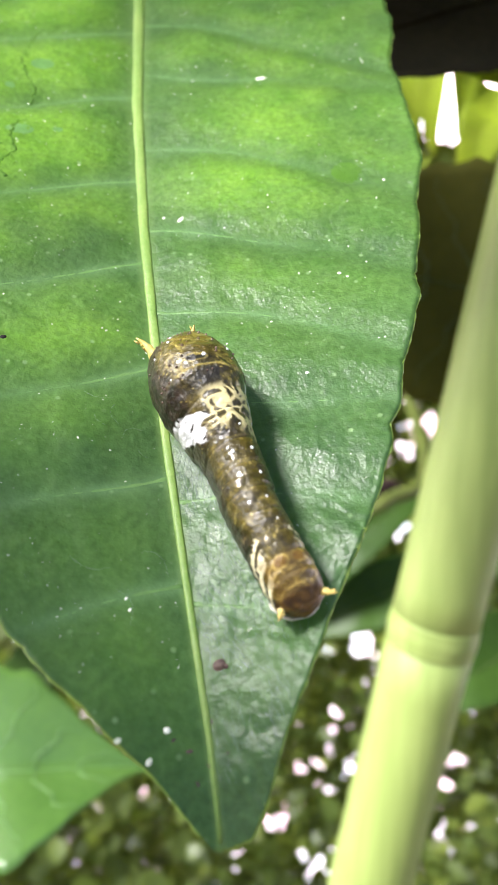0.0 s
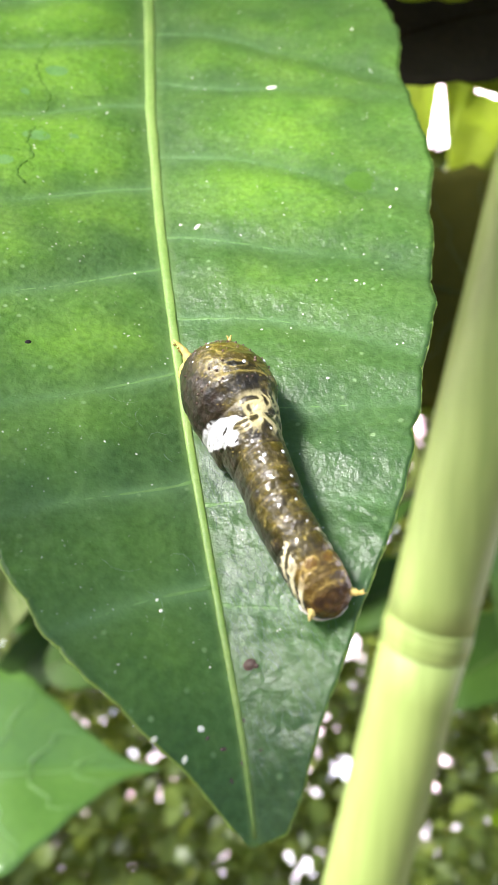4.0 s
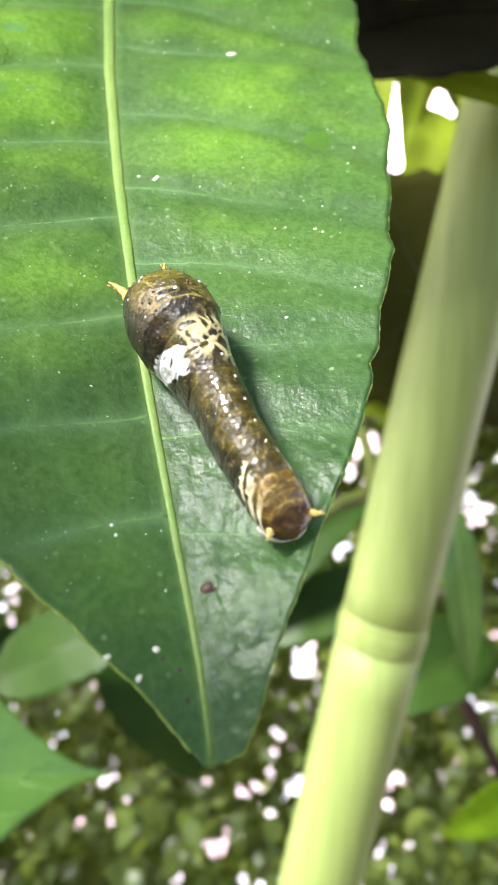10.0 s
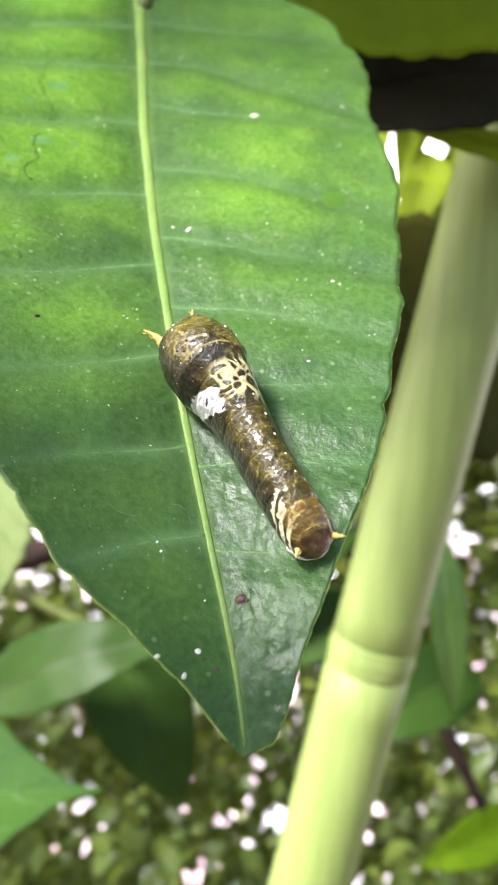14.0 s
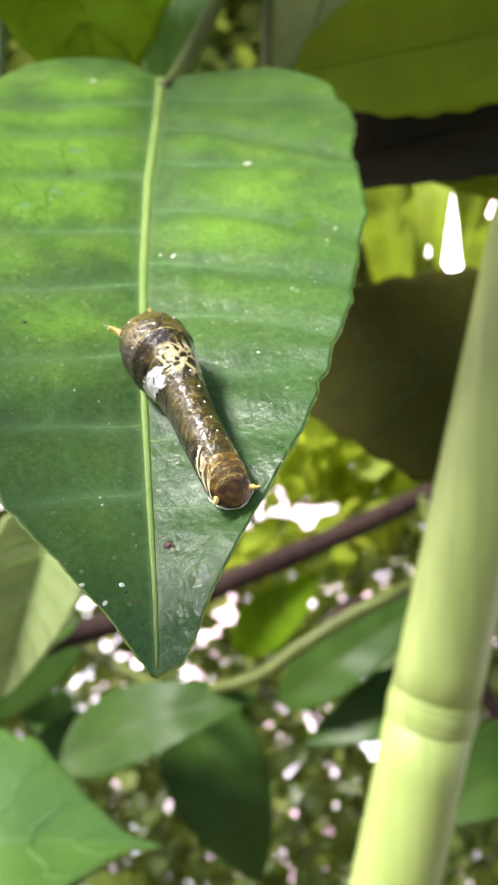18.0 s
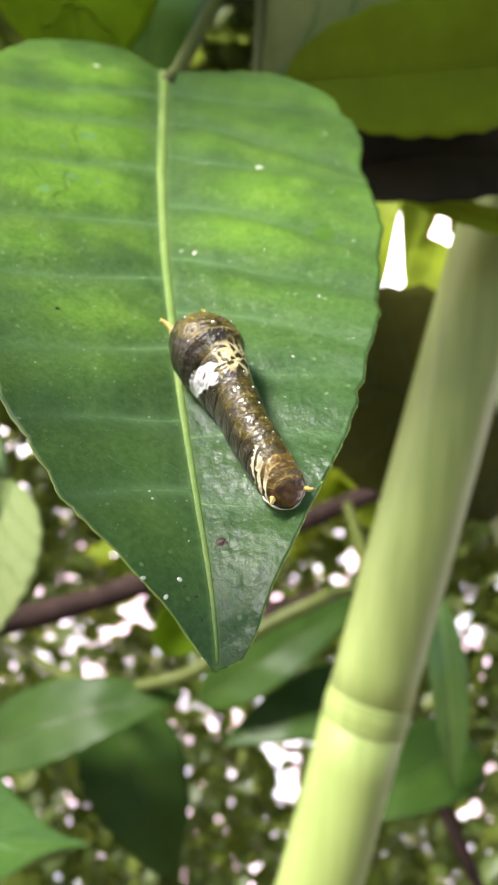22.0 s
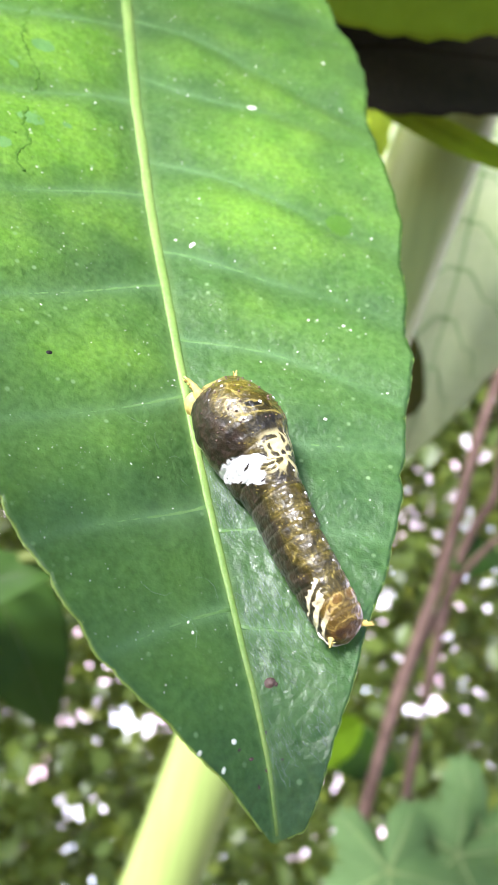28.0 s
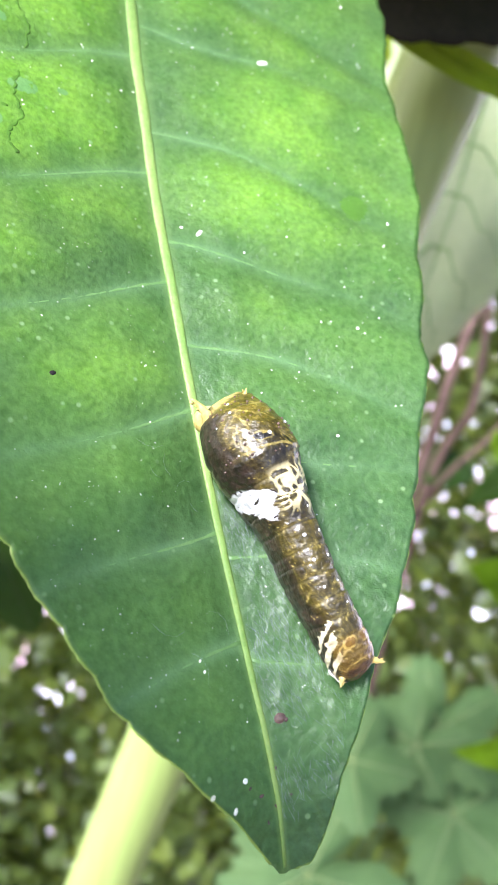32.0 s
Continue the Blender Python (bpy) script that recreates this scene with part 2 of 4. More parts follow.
TWIG = plain_material("brown_bark", (0.020, 0.011, 0.009), (0.06, 0.036, 0.030), 0.9, 90.0, 0.6, 0.001, specular=0.2)
BARK = plain_material("pale_brown_bark", (0.075, 0.046, 0.036), (0.17, 0.11, 0.09), 0.9, 90.0, 0.6, 0.001, specular=0.2)
OLIVE_SHOOT = plain_material("olive_shoot", (0.06, 0.08, 0.012), (0.10, 0.125, 0.022), 0.6, 90.0)
SHOOT = plain_material("green_shoot", (0.06, 0.12, 0.03), (0.10, 0.18, 0.05), 0.5, 90.0)
SOIL = plain_material("leaf_litter_soil", (0.05, 0.035, 0.022), (0.16, 0.11, 0.075), 0.9, 30.0, 0.8, 0.01)

# ---- the leaf: x across, y from tip to base, z to the eye ----
import functools


LEAF = Matrix(((0.9921, -0.1206, 0.0339, -0.0020), (0.1038, 0.6396, -0.7617, 0.03603), (0.0702, 0.7592, 0.6471, EYE - 0.02596), (0, 0, 0, 1)))
LEFT_S = [0, .05, .10, .15, .20, .28, .36, .44, .52, .60, .68, .76, .82, .87, .91, .94, .965, .985, 1]
LEFT_U = [-.11, .26, .50, .75, 1.0, 1.5, 2.0, 2.8, 3.9, 5.2, 6.6, 8.0, 8.9, 9.5, 9.91, 10.2, 10.36, 10.33, 9.75]
LEFT_V = [0, -.28, -.52, -.75, -.98, -1.26, -1.54, -1.95, -2.30, -2.55, -2.68, -2.6, -2.44, -2.24, -2.0, -1.64, -1.15, -.6, -.02]
RIGHT_S = [0, .03, .06, .10, .15, .20, .25, .30, .37, .44, .50, .56, .63, .70, .76, .82, .88, .92, .95, .975, .99, 1]
RIGHT_U = [-.11, -.08, .10, .40, .70, 1.25, 1.5, 2.0, 2.6, 3.3, 4.0, 4.9, 5.7, 6.7, 7.4, 8.1, 8.9, 9.5, 9.84, 9.85, 9.7, 9.68]
RIGHT_V = [.06, .2, .31, .44, .62, .94, 1.10, 1.33, 1.57, 1.84, 2.02, 2.29, 2.39, 2.46, 2.62, 2.62, 2.48, 2.15, 1.66, 1.29, .72, .08]


def rib_v(u):
    return float(np.interp(u, [0, .4, 1.2, 2.4, 3.4, 4.6, 6.4, 8.4, 9.3], [.04, .03, -.02, -.09, -.12, -.145, -.13, -.03, 0]))


def leaf_w(u, v):
    """Height of the blade over its mean plane, in cm."""
    mid = float(np.interp(u, [-.3, 0, .3, .8, 2, 3, 4.65, 6.7, 9.2, 10], [.08, .15, .20, .22, .18, .16, .1, .03, 0, -.05]))
    left = float(np.interp(u, [0, 1, 1.9, 2.5, 3.2, 6.7, 8.6, 9.3], [.3, .3, .28, .25, .22, .2, .1, .07]))
    right = float(np.interp(u, [0, 1, 2.7, 3.6, 4.7, 6.6, 7.5, 9.3], [.35, .3, .2, .15, .12, .08, .08, .05]))
    d = v - rib_v(u)
    return mid + (left * math.sqrt(d * d + .004) if d < 0 else right * math.sqrt(d * d + .004))


VEINS = [(-1, 8.75), (-1, 7.7), (-1, 6.48), (-1, 5.2), (-1, 4.1), (-1, 3.0), (-1, 2.1), (-1, 1.3), (1, 8.9), (1, 7.9), (1, 6.9), (1, 5.7), (1, 4.5), (1, 3.6), (1, 2.7), (1, 1.9), (1, 1.2)]


def vein_u(side, u0, d):
    """Where a side vein that leaves the rib at u0 runs, d cm out from the rib."""
    if side < 0:
        return u0 - 0.26 * d - 0.03 * d * d + 0.03 * math.sin(3.1 * d + 5 * u0)
    return u0 - 0.20 * d - (0.09 + 0.08 * math.sin(9 * u0)) * d * d + 0.03 * math.sin(4.0 * d + 3 * u0)


@functools.lru_cache(maxsize=None)
def vein_gap(u, v):
    """Distance to the nearest side vein, cm, roughly."""
    d = v - rib_v(u)
    side = -1 if d < 0 else 1
    return min(abs(u - vein_u(k, u0, abs(d))) for k, u0 in VEINS if k == side)


def pigment(u, v):
    """How yellow-green the flesh is: most in the fields between the veins, with the upper blade's brighter light
    painted in.
    """
    d = v - rib_v(u)
    field = 1 - math.exp(-(vein_gap(u, v) / 0.30) ** 2)
    rib = 1 - math.exp(-(d / (0.45 if d > 0 else 0.25)) ** 2)
    # Light falling off towards tip and base, put into the colour.
    lit_share = float(np.interp(u, [1.5, 2.6, 3.6, 5.0, 7.6, 8.8, 9.6], [.10, .22, .48, .78, .76, .46, .28] if d > 0 else [.28, .52, .78, .95, .98, .82, .66]))
    patch = 0.72 + 0.66 * noise.noise(Vector((u * 0.9, v * 1.1, 4.4))) + 0.34 * noise.noise(Vector((u * 3.3, v * 2.6, 8.1)))
    return max(0.0, min(1.0, (0.5 + 0.5 * field) * (0.4 + 0.6 * rib) * lit_share * patch * 1.15))


def vein_tone(u, v):
    """How far the pale tissue along a side vein reaches here."""
    gap, d = vein_gap(u, v), abs(v - rib_v(u))
    fade = max(0.0, min(1.0, 1.25 - d / 1.9)) * (0.75 + 0.5 * noise.noise(Vector((u * 4, v * 4, 2.5))))
    return max(0.0, min(1.0, fade * (0.75 * math.exp(-(gap / 0.035) ** 2) + 0.45 * math.exp(-(gap / 0.11) ** 2))))


def rib_tone(u, v):
    wide = 0.03 + 0.010 * u
    return math.exp(-((v - rib_v(u)) / wide) ** 4)


@functools.lru_cache(maxsize=None)
def leaf_z(u, v):
    """Blade with its veins sunk and the fields between them raised."""
    d = v - rib_v(u)
    near = vein_gap(u, v)
    puff = 0.042 * (1 - math.exp(-(near / 0.22) ** 2)) * min(1, abs(d) / 0.5)
    wavy = 0.03 * noise.noise(Vector((u * 0.9, v * 0.9, 3.1))) + 0.008 * noise.noise(Vector((u * 5, v * 5, 1.7))) + 0.0030 * noise.noise(Vector((u * 11, v * 11, 5.2)))
    creased = max(0.0, min(1.0, (2.9 - u) / 1.2)) * max(0.0, min(1.0, d / 0.15))
    hammered = creased * (0.007 * noise.noise(Vector((u * 6.5, v * 9, 7.7))) + 0.007 * noise.noise(Vector((u * 14, v * 18, 2.2))))
    return leaf_w(u, v) + puff + wavy + hammered


def leaf_at(u, v, h=0.0):
    return Vector((v / 100, u / 100, (leaf_z(u, v) + h) / 100))


def blade_uv(s, q, side):
    """Place on the blade: s from tip to base, q from rib (0) to margin (1)."""
    um = 9.62 * s - 0.12 * max(0.0, 1 - s * 14)
    vm = rib_v(um)
    eu, ev = (np.interp(s, LEFT_S, LEFT_U), np.interp(s, LEFT_S, LEFT_V)) if side < 0 else (np.interp(s, RIGHT_S, RIGHT_U), np.interp(s, RIGHT_S, RIGHT_V))
    beat = s * (13.0 if side > 0 else 17.0) + 0.55 * noise.noise(Vector((s * 9, 2.0 + side, 0)))
    scallop = abs(math.sin(math.pi * beat)) ** 0.45 - 0.78
    deep = 0.018 + 0.012 * noise.noise(Vector((s * 14, 7.0 + side, 0)))
    tooth = 1 + deep * scallop + 0.005 * noise.noise(Vector((s * 55, 0.3 + side, 0))) + 0.003 * math.sin(s * 150 + 2 * math.sin(s * 40 + side))
    t = 1 + (tooth - 1) * q ** 6
    return float(um + (eu - um) * q * t), float(vm + (ev - vm) * q * t)


def build_leaf_blade():
    rows, cols = 380, 60
    verts, faces, tones = [], [], []
    thick = 0.035
    for layer in (0, 1):
        for i in range(rows + 1):
            s = i / rows
            for k in range(-cols, cols + 1):
                q = abs(k) / cols
                u, v = blade_uv(s, q, -1 if k < 0 else 1)
                verts.append(leaf_at(u, v, -thick * (1 - q ** 8 * 0.6) if layer else 0.0))
                tones.append(tones[len(verts) - 1 - (rows + 1) * (2 * cols + 1)] if layer else (pigment(u, v), vein_tone(u, v), rib_tone(u, v)))
    w = 2 * cols + 1
    n = (rows + 1) * w
    for i in range(rows):
        for k in range(w - 1):
            a = i * w + k
            faces.append((a, a + 1, a + w + 1, a + w))
            faces.append((n + a, n + a + w, n + a + w + 1, n + a + 1))
    for i in range(rows):
        a, b = i * w, i * w + w - 1
        faces.append((a, a + w, n + a + w, n + a))
        faces.append((b, n + b, n + b + w, b + w))
    for k in range(w - 1):
        faces.append((k, n + k, n + k + 1, k + 1))
        a = rows * w + k
        faces.append((a, a + 1, n + a + 1, n + a))
    me = mesh_of("leaf", verts, faces)
    tone = me.color_attributes.new("pigment", "FLOAT_COLOR", "POINT")
    tone.data.foreach_set("color", [x for p in tones for x in (*p, 1.0)])
    return me


def half_width(u, side):
    us, vs = (LEFT_U[:16], LEFT_V[:16]) if side < 0 else (RIGHT_U[2:19], RIGHT_V[2:19])
    return abs(float(np.interp(u, us, vs)))


shrub = tagged(new("citrus_shrub"), "citrus shrub twig with broad glossy serrated green leaves", "shrub")
hero = part("leaf", build_leaf_blade(), HERO, shrub, "broad glossy dusty green citrus leaf, tip hanging down")
hero.matrix_world = LEAF
line = [leaf_at(u, rib_v(u), 0.008) for u in np.linspace(-0.08, 9.7, 90)]
part("midrib", mesh_of("midrib", *tube(line, [0.00011 + 0.00058 * (i / 89) ** 0.8 * (1 + 0.05 * math.sin(i * 1.3)) for i in range(90)], 14, 0.42)), RIB, hero, "pale yellow-green midrib")
for side, u0 in VEINS:
    pts = []
    for d in np.linspace(0.0, 2.4, 40):
        u = vein_u(side, u0, d)
        v = rib_v(u) + side * d
        if u < 0.3 or abs(v) > 0.86 * half_width(u, side):
            break
        pts.append(leaf_at(u, v, -0.0015))
    if len(pts) > 4:
        n = len(pts)
        part("vein", mesh_of("vein", *tube(pts, [0.00015 * (1 - 0.8 * i / n) * (1 + 0.25 * math.sin(i * 1.9)) for i in range(n)], 8, 0.2)), VEIN, hero)

# ---- marks on the leaf ----
BROWN = plain_material("brown_spot", (0.05, 0.028, 0.020), (0.16, 0.10, 0.08), 0.5, 2500.0)
BLACK = plain_material("black_speck", (0.006, 0.005, 0.005), (0.02, 0.015, 0.015), 0.7, 2500.0, specular=0.2)
SCAR = plain_material("dark_trail", (0.05, 0.13, 0.025), (0.08, 0.18, 0.03), 0.6, 500.0)
PALE_SCAR = leaf_material("pale_scar", (0.13, 0.30, 0.08), (0.20, 0.38, 0.12), (0.4, 0.7, 0.2), 0.4, 0.35, 500.0)
SILK = plain_material("white_silk", (0.36, 0.42, 0.38), (0.52, 0.58, 0.54), 0.35, 500.0)
EDGE = leaf_material("leaf_margin", (0.20, 0.34, 0.05), (0.32, 0.45, 0.09), (0.5, 0.7, 0.1), 0.3, 0.5, 300.0)


def blob(u, v, r, long=1.0, turn=0.0, high=0.35, sides=7):
    """Vertices and faces of a small low dome on the blade, cm."""
    verts, faces = [], []
    for ring, (k, h) in enumerate(((1.0, 0.0), (0.7, 0.7))):
        for i in range(sides):
            w = 2 * math.pi * i / sides
            x, y = r * k * math.cos(w) * long, r * k * math.sin(w)
            x, y = x * math.cos(turn) - y * math.sin(turn), x * math.sin(turn) + y * math.cos(turn)
            verts.append(leaf_at(u + y, v + x, r * high * h - 0.001))
    verts.append(leaf_at(u, v, r * high))
    for i in range(sides):
        j = (i + 1) % sides
        faces.append((i, j, sides + j, sides + i))
        faces.append((sides + i, sides + j, 2 * sides))
    return verts, faces


def joined(pieces):
    verts, faces = [], []
    for v, f in pieces:
        n = len(verts)
        verts += v
        faces += [tuple(i + n for i in face) for face in f]
    return verts, faces


rng = random.Random(11)
bits = []
while len(bits) < 3400:
    side = rng.choice((-1, 1))
    u = rng.uniform(0.3, 9.7)
    v = side * rng.uniform(0.05, 0.95) * half_width(u, side)
    if noise.noise(Vector((u * 1.1, v * 1.1, 9))) + rng.uniform(-0.5, 0.5) < -0.05:
        continue
    r = 0.0018 + 0.0080 * rng.random() ** 6
    r *= 0.6 + 0.4 * min(1.0, u / 6)
    bits.append(blob(u, v, r, rng.uniform(0.7, 1.8), rng.uniform(0, 3), 0.3, 5))
tagged(part("dust", mesh_of("dust", *joined(bits)), DUST, hero, "pale dust specks"), kind="stuff")
for u, v, r, long, turn in ((6.63, 1.12, .050, 2.0, 0.2), (3.63, 1.33, .022, 1.3, 0), (3.58, 1.38, .018, 1, 0), (1.15, -.36, .018, 1.4, 1), (1.22, -.38, .016, 1.5, 1),
                            (.47, -.19, .032, 1.1, 0), (.32, -.29, .026, 1.6, 1), (.43, -.44, .026, 1.4, .5), (4.60, .17, .030, 2.2, .8), (4.66, .03, .022, 1.3, 0),
                            (6.72, .44, .022, 1, 0), (7.48, 2.12, .026, 1, 0), (4.73, 1.93, .022, 1, 0), (9.35, -.99, .045, 1.5, 0), (2.69, .92, .02, 1.2, 0)):
    part("speck", mesh_of("speck", *blob(u, v, r * 0.6, long, turn, 0.3, 9)), DUST, hero)
part("brown_spot", mesh_of("brown_spot", *joined([blob(.79, .12, .034, 1.15, .3, .6, 12), blob(.775, .155, .016, 1, 0, .6, 8)])), BROWN, hero, "small brown blemish")
for u, v, r in ((.36, -.08, .012), (.42, -.16, .009), (.28, .02, .010), (.50, .05, .008), (.20, -.05, .009), (.33, .12, .007)):
    part("brown_fleck", mesh_of("brown_fleck", *blob(u, v, r, 1.9, u * 9, .3, 7)), BROWN, hero, "dry brown fleck")
part("black_spot", mesh_of("black_spot", *blob(3.19, -1.16, .02, 1.3, .4, .5, 7)), BLACK, hero, "tiny black speck")
for u, v, r, long, turn in ((6.83, -1.02, .11, 1.3, .2), (5.72, -1.18, .10, 1.5, .1), (5.78, -.86, .05, 2.0, 0), (6.42, -1.30, .07, .8, .6), (5.30, -1.42, .08, 1.4, .9)):
    part("pale_patch", mesh_of("pale_patch", *blob(u, v, r, long, turn, .02, 16)), PALE_SCAR, hero, "pale scar")
BLOTCH = leaf_material("dark_blotch", (0.090, 0.215, 0.026), (0.125, 0.265, 0.036), (0.3, 0.6, 0.05), 0.45, 0.35, 300.0, 0.2)
part("dark_patch", mesh_of("dark_patch", *blob(4.90, 1.63, .16, 1, 0, .012, 18)), BLOTCH, hero, "darker green blotch")
for trail in ([(7.5, -1.12), (7.15, -1.17), (6.85, -1.22), (6.62, -1.17), (6.40, -1.10), (6.19, -1.13)], [(5.9, -1.2), (5.61, -1.26), (5.40, -1.22), (5.2, -1.33), (5.03, -1.28)], [(5.75, -1.62), (5.5, -1.5), (5.45, -1.3)]):
    pts = smooth_line([Vector((u, v, 0)) for u, v in trail], 12)
    pts = [leaf_at(p.x, p.y + 0.035 * noise.noise(Vector((p.x * 14, 2, 0))) + 0.015 * noise.noise(Vector((p.x * 40, 5, 0))), -0.002) for p in pts]
    part("trail", mesh_of("trail", *tube(pts, [0.00013 + 0.00016 * abs(math.sin(i * 0.9) * math.sin(i * 0.23)) for i in range(len(pts))], 8, 0.13)), BLOTCH, hero, "thin dark insect trail")
for side in (-1, 1):
    pts = [leaf_at(*blade_uv(q, 1.0, side), -0.014) for q in np.linspace(0.01, 0.985, 420)]
    part("margin", mesh_of("margin", *tube(pts, [0.00011 * (1 + 0.4 * math.sin(i * 1.1) * math.sin(i * 0.37)) for i in range(420)], 6)), EDGE, hero, "pale toothed margin")
threads = []
for i in range(3600):
    u0 = rng.uniform(0.15, 2.9)
    wide = min(half_width(u0, 1) * 0.9, float(np.interp(u0, [0.9, 1.0, 2.2, 2.9], [2.0, 0.62, 0.30, 0.05])) - rib_v(u0))
    v0 = rib_v(u0) + 0.02 + rng.random() * 0.93 * wide
    if noise.noise(Vector((u0 * 2.2, v0 * 2.2, 6))) < rng.uniform(-0.55, 0.35):
        continue
    d = rng.gauss(0.3, 0.35)
    l = rng.uniform(0.03, 0.11)
    du, dv = l * math.cos(d), -l * math.sin(d)
    pts = [leaf_at(u0 + du * k, v0 + dv * k, 0.001 + 0.005 * math.sin(3.1 * k)) for k in (0, 0.5, 1)]
    threads.append(tube(pts, [0.000002, 0.0000045, 0.000002], 3))
for i in range(8):
    u0, v0 = rng.uniform(1.2, 3.3), rng.uniform(-0.5, -0.2)
    d, l = rng.uniform(0, 6.28), rng.uniform(0.08, 0.25)
    pts = [leaf_at(u0 + l * k * math.cos(d + k), v0 + l * k * math.sin(d + k), 0.003 + 0.02 * math.sin(3.1 * k)) for k in (0, 0.33, 0.66, 1)]
    threads.append(tube(pts, [0.000005] * 4, 3))
tagged(part("silk", mesh_of("silk", *joined(threads)), SILK, hero, "thin mat of white silk threads"), kind="stuff")

# ---- the caterpillar, in the leaf's space ----
m, nt, out = nodes_of("caterpillar_skin")
SKIN = m
at = nt.nodes.new("ShaderNodeAttribute")
at.attribute_name = "pattern"
sk = add(nt, "ShaderNodeBsdfPrincipled", Roughness=0.36)
sk.inputs["Specular IOR Level"].default_value = 0.5
sk.inputs["Coat Weight"].default_value = 0.35
sk.inputs["Coat Roughness"].default_value = 0.11
grain = noise_of(nt, 2600.0, 4.0)
nt.links.new(mixed(nt, 0.5, at.outputs["Color"], ramp(nt, grain, [(0.3, (0.7, 0.66, 0.6)), (0.7, (1.25, 1.25, 1.2))]), "MULTIPLY"), sk.inputs["Base Color"])
bu = add(nt, "ShaderNodeBump", Strength=1.0, Distance=0.0004)
nt.links.new(noise_of(nt, 900.0, 5.0), bu.inputs["Height"])
nt.links.new(bu.outputs[0], sk.inputs["Normal"])
nt.links.new(sk.outputs[0], out.inputs[0])
HORN = plain_material("yellow_tubercle", (0.50, 0.36, 0.08), (0.70, 0.56, 0.20), 0.4, 1500.0)
WHITE = plain_material("white_wart", (0.75, 0.78, 0.80), (0.9, 0.9, 0.9), 0.25, 900.0)
CREAM = plain_material("cream_rim", (0.55, 0.52, 0.42), (0.75, 0.72, 0.62), 0.35, 1200.0)

SPINE = [(2.95, -.10), (2.85, -.03), (2.62, .045), (2.40, .13), (2.2, .215), (1.95, .30), (1.66, .375), (1.41, .455), (1.24, .515), (1.08, .58), (.95, .63)]
spine = smooth_line([Vector((v, u, 0)) for u, v in SPINE], 40)
arc = np.r_[0, np.cumsum([(b - a).length for a, b in zip(spine, spine[1:])])]
arc /= arc[-1]
spine_x, spine_y = [p.x for p in spine], [p.y for p in spine]
CREASES = [0.10, 0.21, 0.29, 0.335, 0.42, 0.50, 0.58, 0.66, 0.735, 0.80, 0.86, 0.91]


def body_point(s, w, lift=0.0):
    """A point of the skin in cm: s from head to tail, w round the body (0 on the back, + to the right)."""
    x, y = float(np.interp(s, arc, spine_x)), float(np.interp(s, arc, spine_y))
    e = 0.004
    dx, dy = float(np.interp(s + e, arc, spine_x) - np.interp(s - e, arc, spine_x)), float(np.interp(s + e, arc, spine_y) - np.interp(s - e, arc, spine_y))
    n = math.hypot(dx, dy) or 1
    rx, ry = -dy / n, dx / n
    half = float(np.interp(s, [0, .015, .04, .09, .175, .27, .336, .40, .476, .55, .65, .8, .9, .94, .97, .99, 1], [.10, .16, .21, .258, .292, .28, .23, .205, .180, .170, .163, .160, .165, .162, .142, .09, .02]))
    top = float(np.interp(s, [0, .015, .04, .09, .175, .27, .336, .40, .476, .627, .75, .85, .92, .955, .98, 1], [.36, .44, .52, .60, .68, .69, .63, .57, .52, .48, .45, .40, .33, .27, .20, .10]))
    low = float(np.interp(s, [0, .05, .175, .4, .95, 1], [.24, .13, .03, .0, .0, .05]))
    crease = 1 - sum((0.006 if c < 0.3 else 0.03 if c < 0.4 else 0.045) * math.exp(-((s - c) / 0.007) ** 2) for c in CREASES)
    fold = 1 - (0.005 if s > 0.4 else 0.002) * math.sin(s * 190 + 0.6 * math.sin(w * 3)) ** 2
    half, high, mid = half * crease * fold, (top - low) / 2 * (0.5 + 0.5 * crease), (top + low) / 2
    cw, sw = math.cos(w), math.sin(w)
    power = 2.2 if cw > 0 else 2.5
    k = (abs(cw) ** power + abs(sw) ** power) ** (-1 / power)
    bump = 1 + 0.014 * noise.noise(Vector((s * 60, w * 5, 2))) + 0.014 * noise.noise(Vector((s * 24, w * 2.6, 8)))
    side, up = sw * k * half * bump, cw * k * high * bump
    return Vector((x + rx * side, y + ry * side, leaf_w(y, x) + mid + up + lift))


def clamp(x):
    return max(0.0, min(1.0, x))


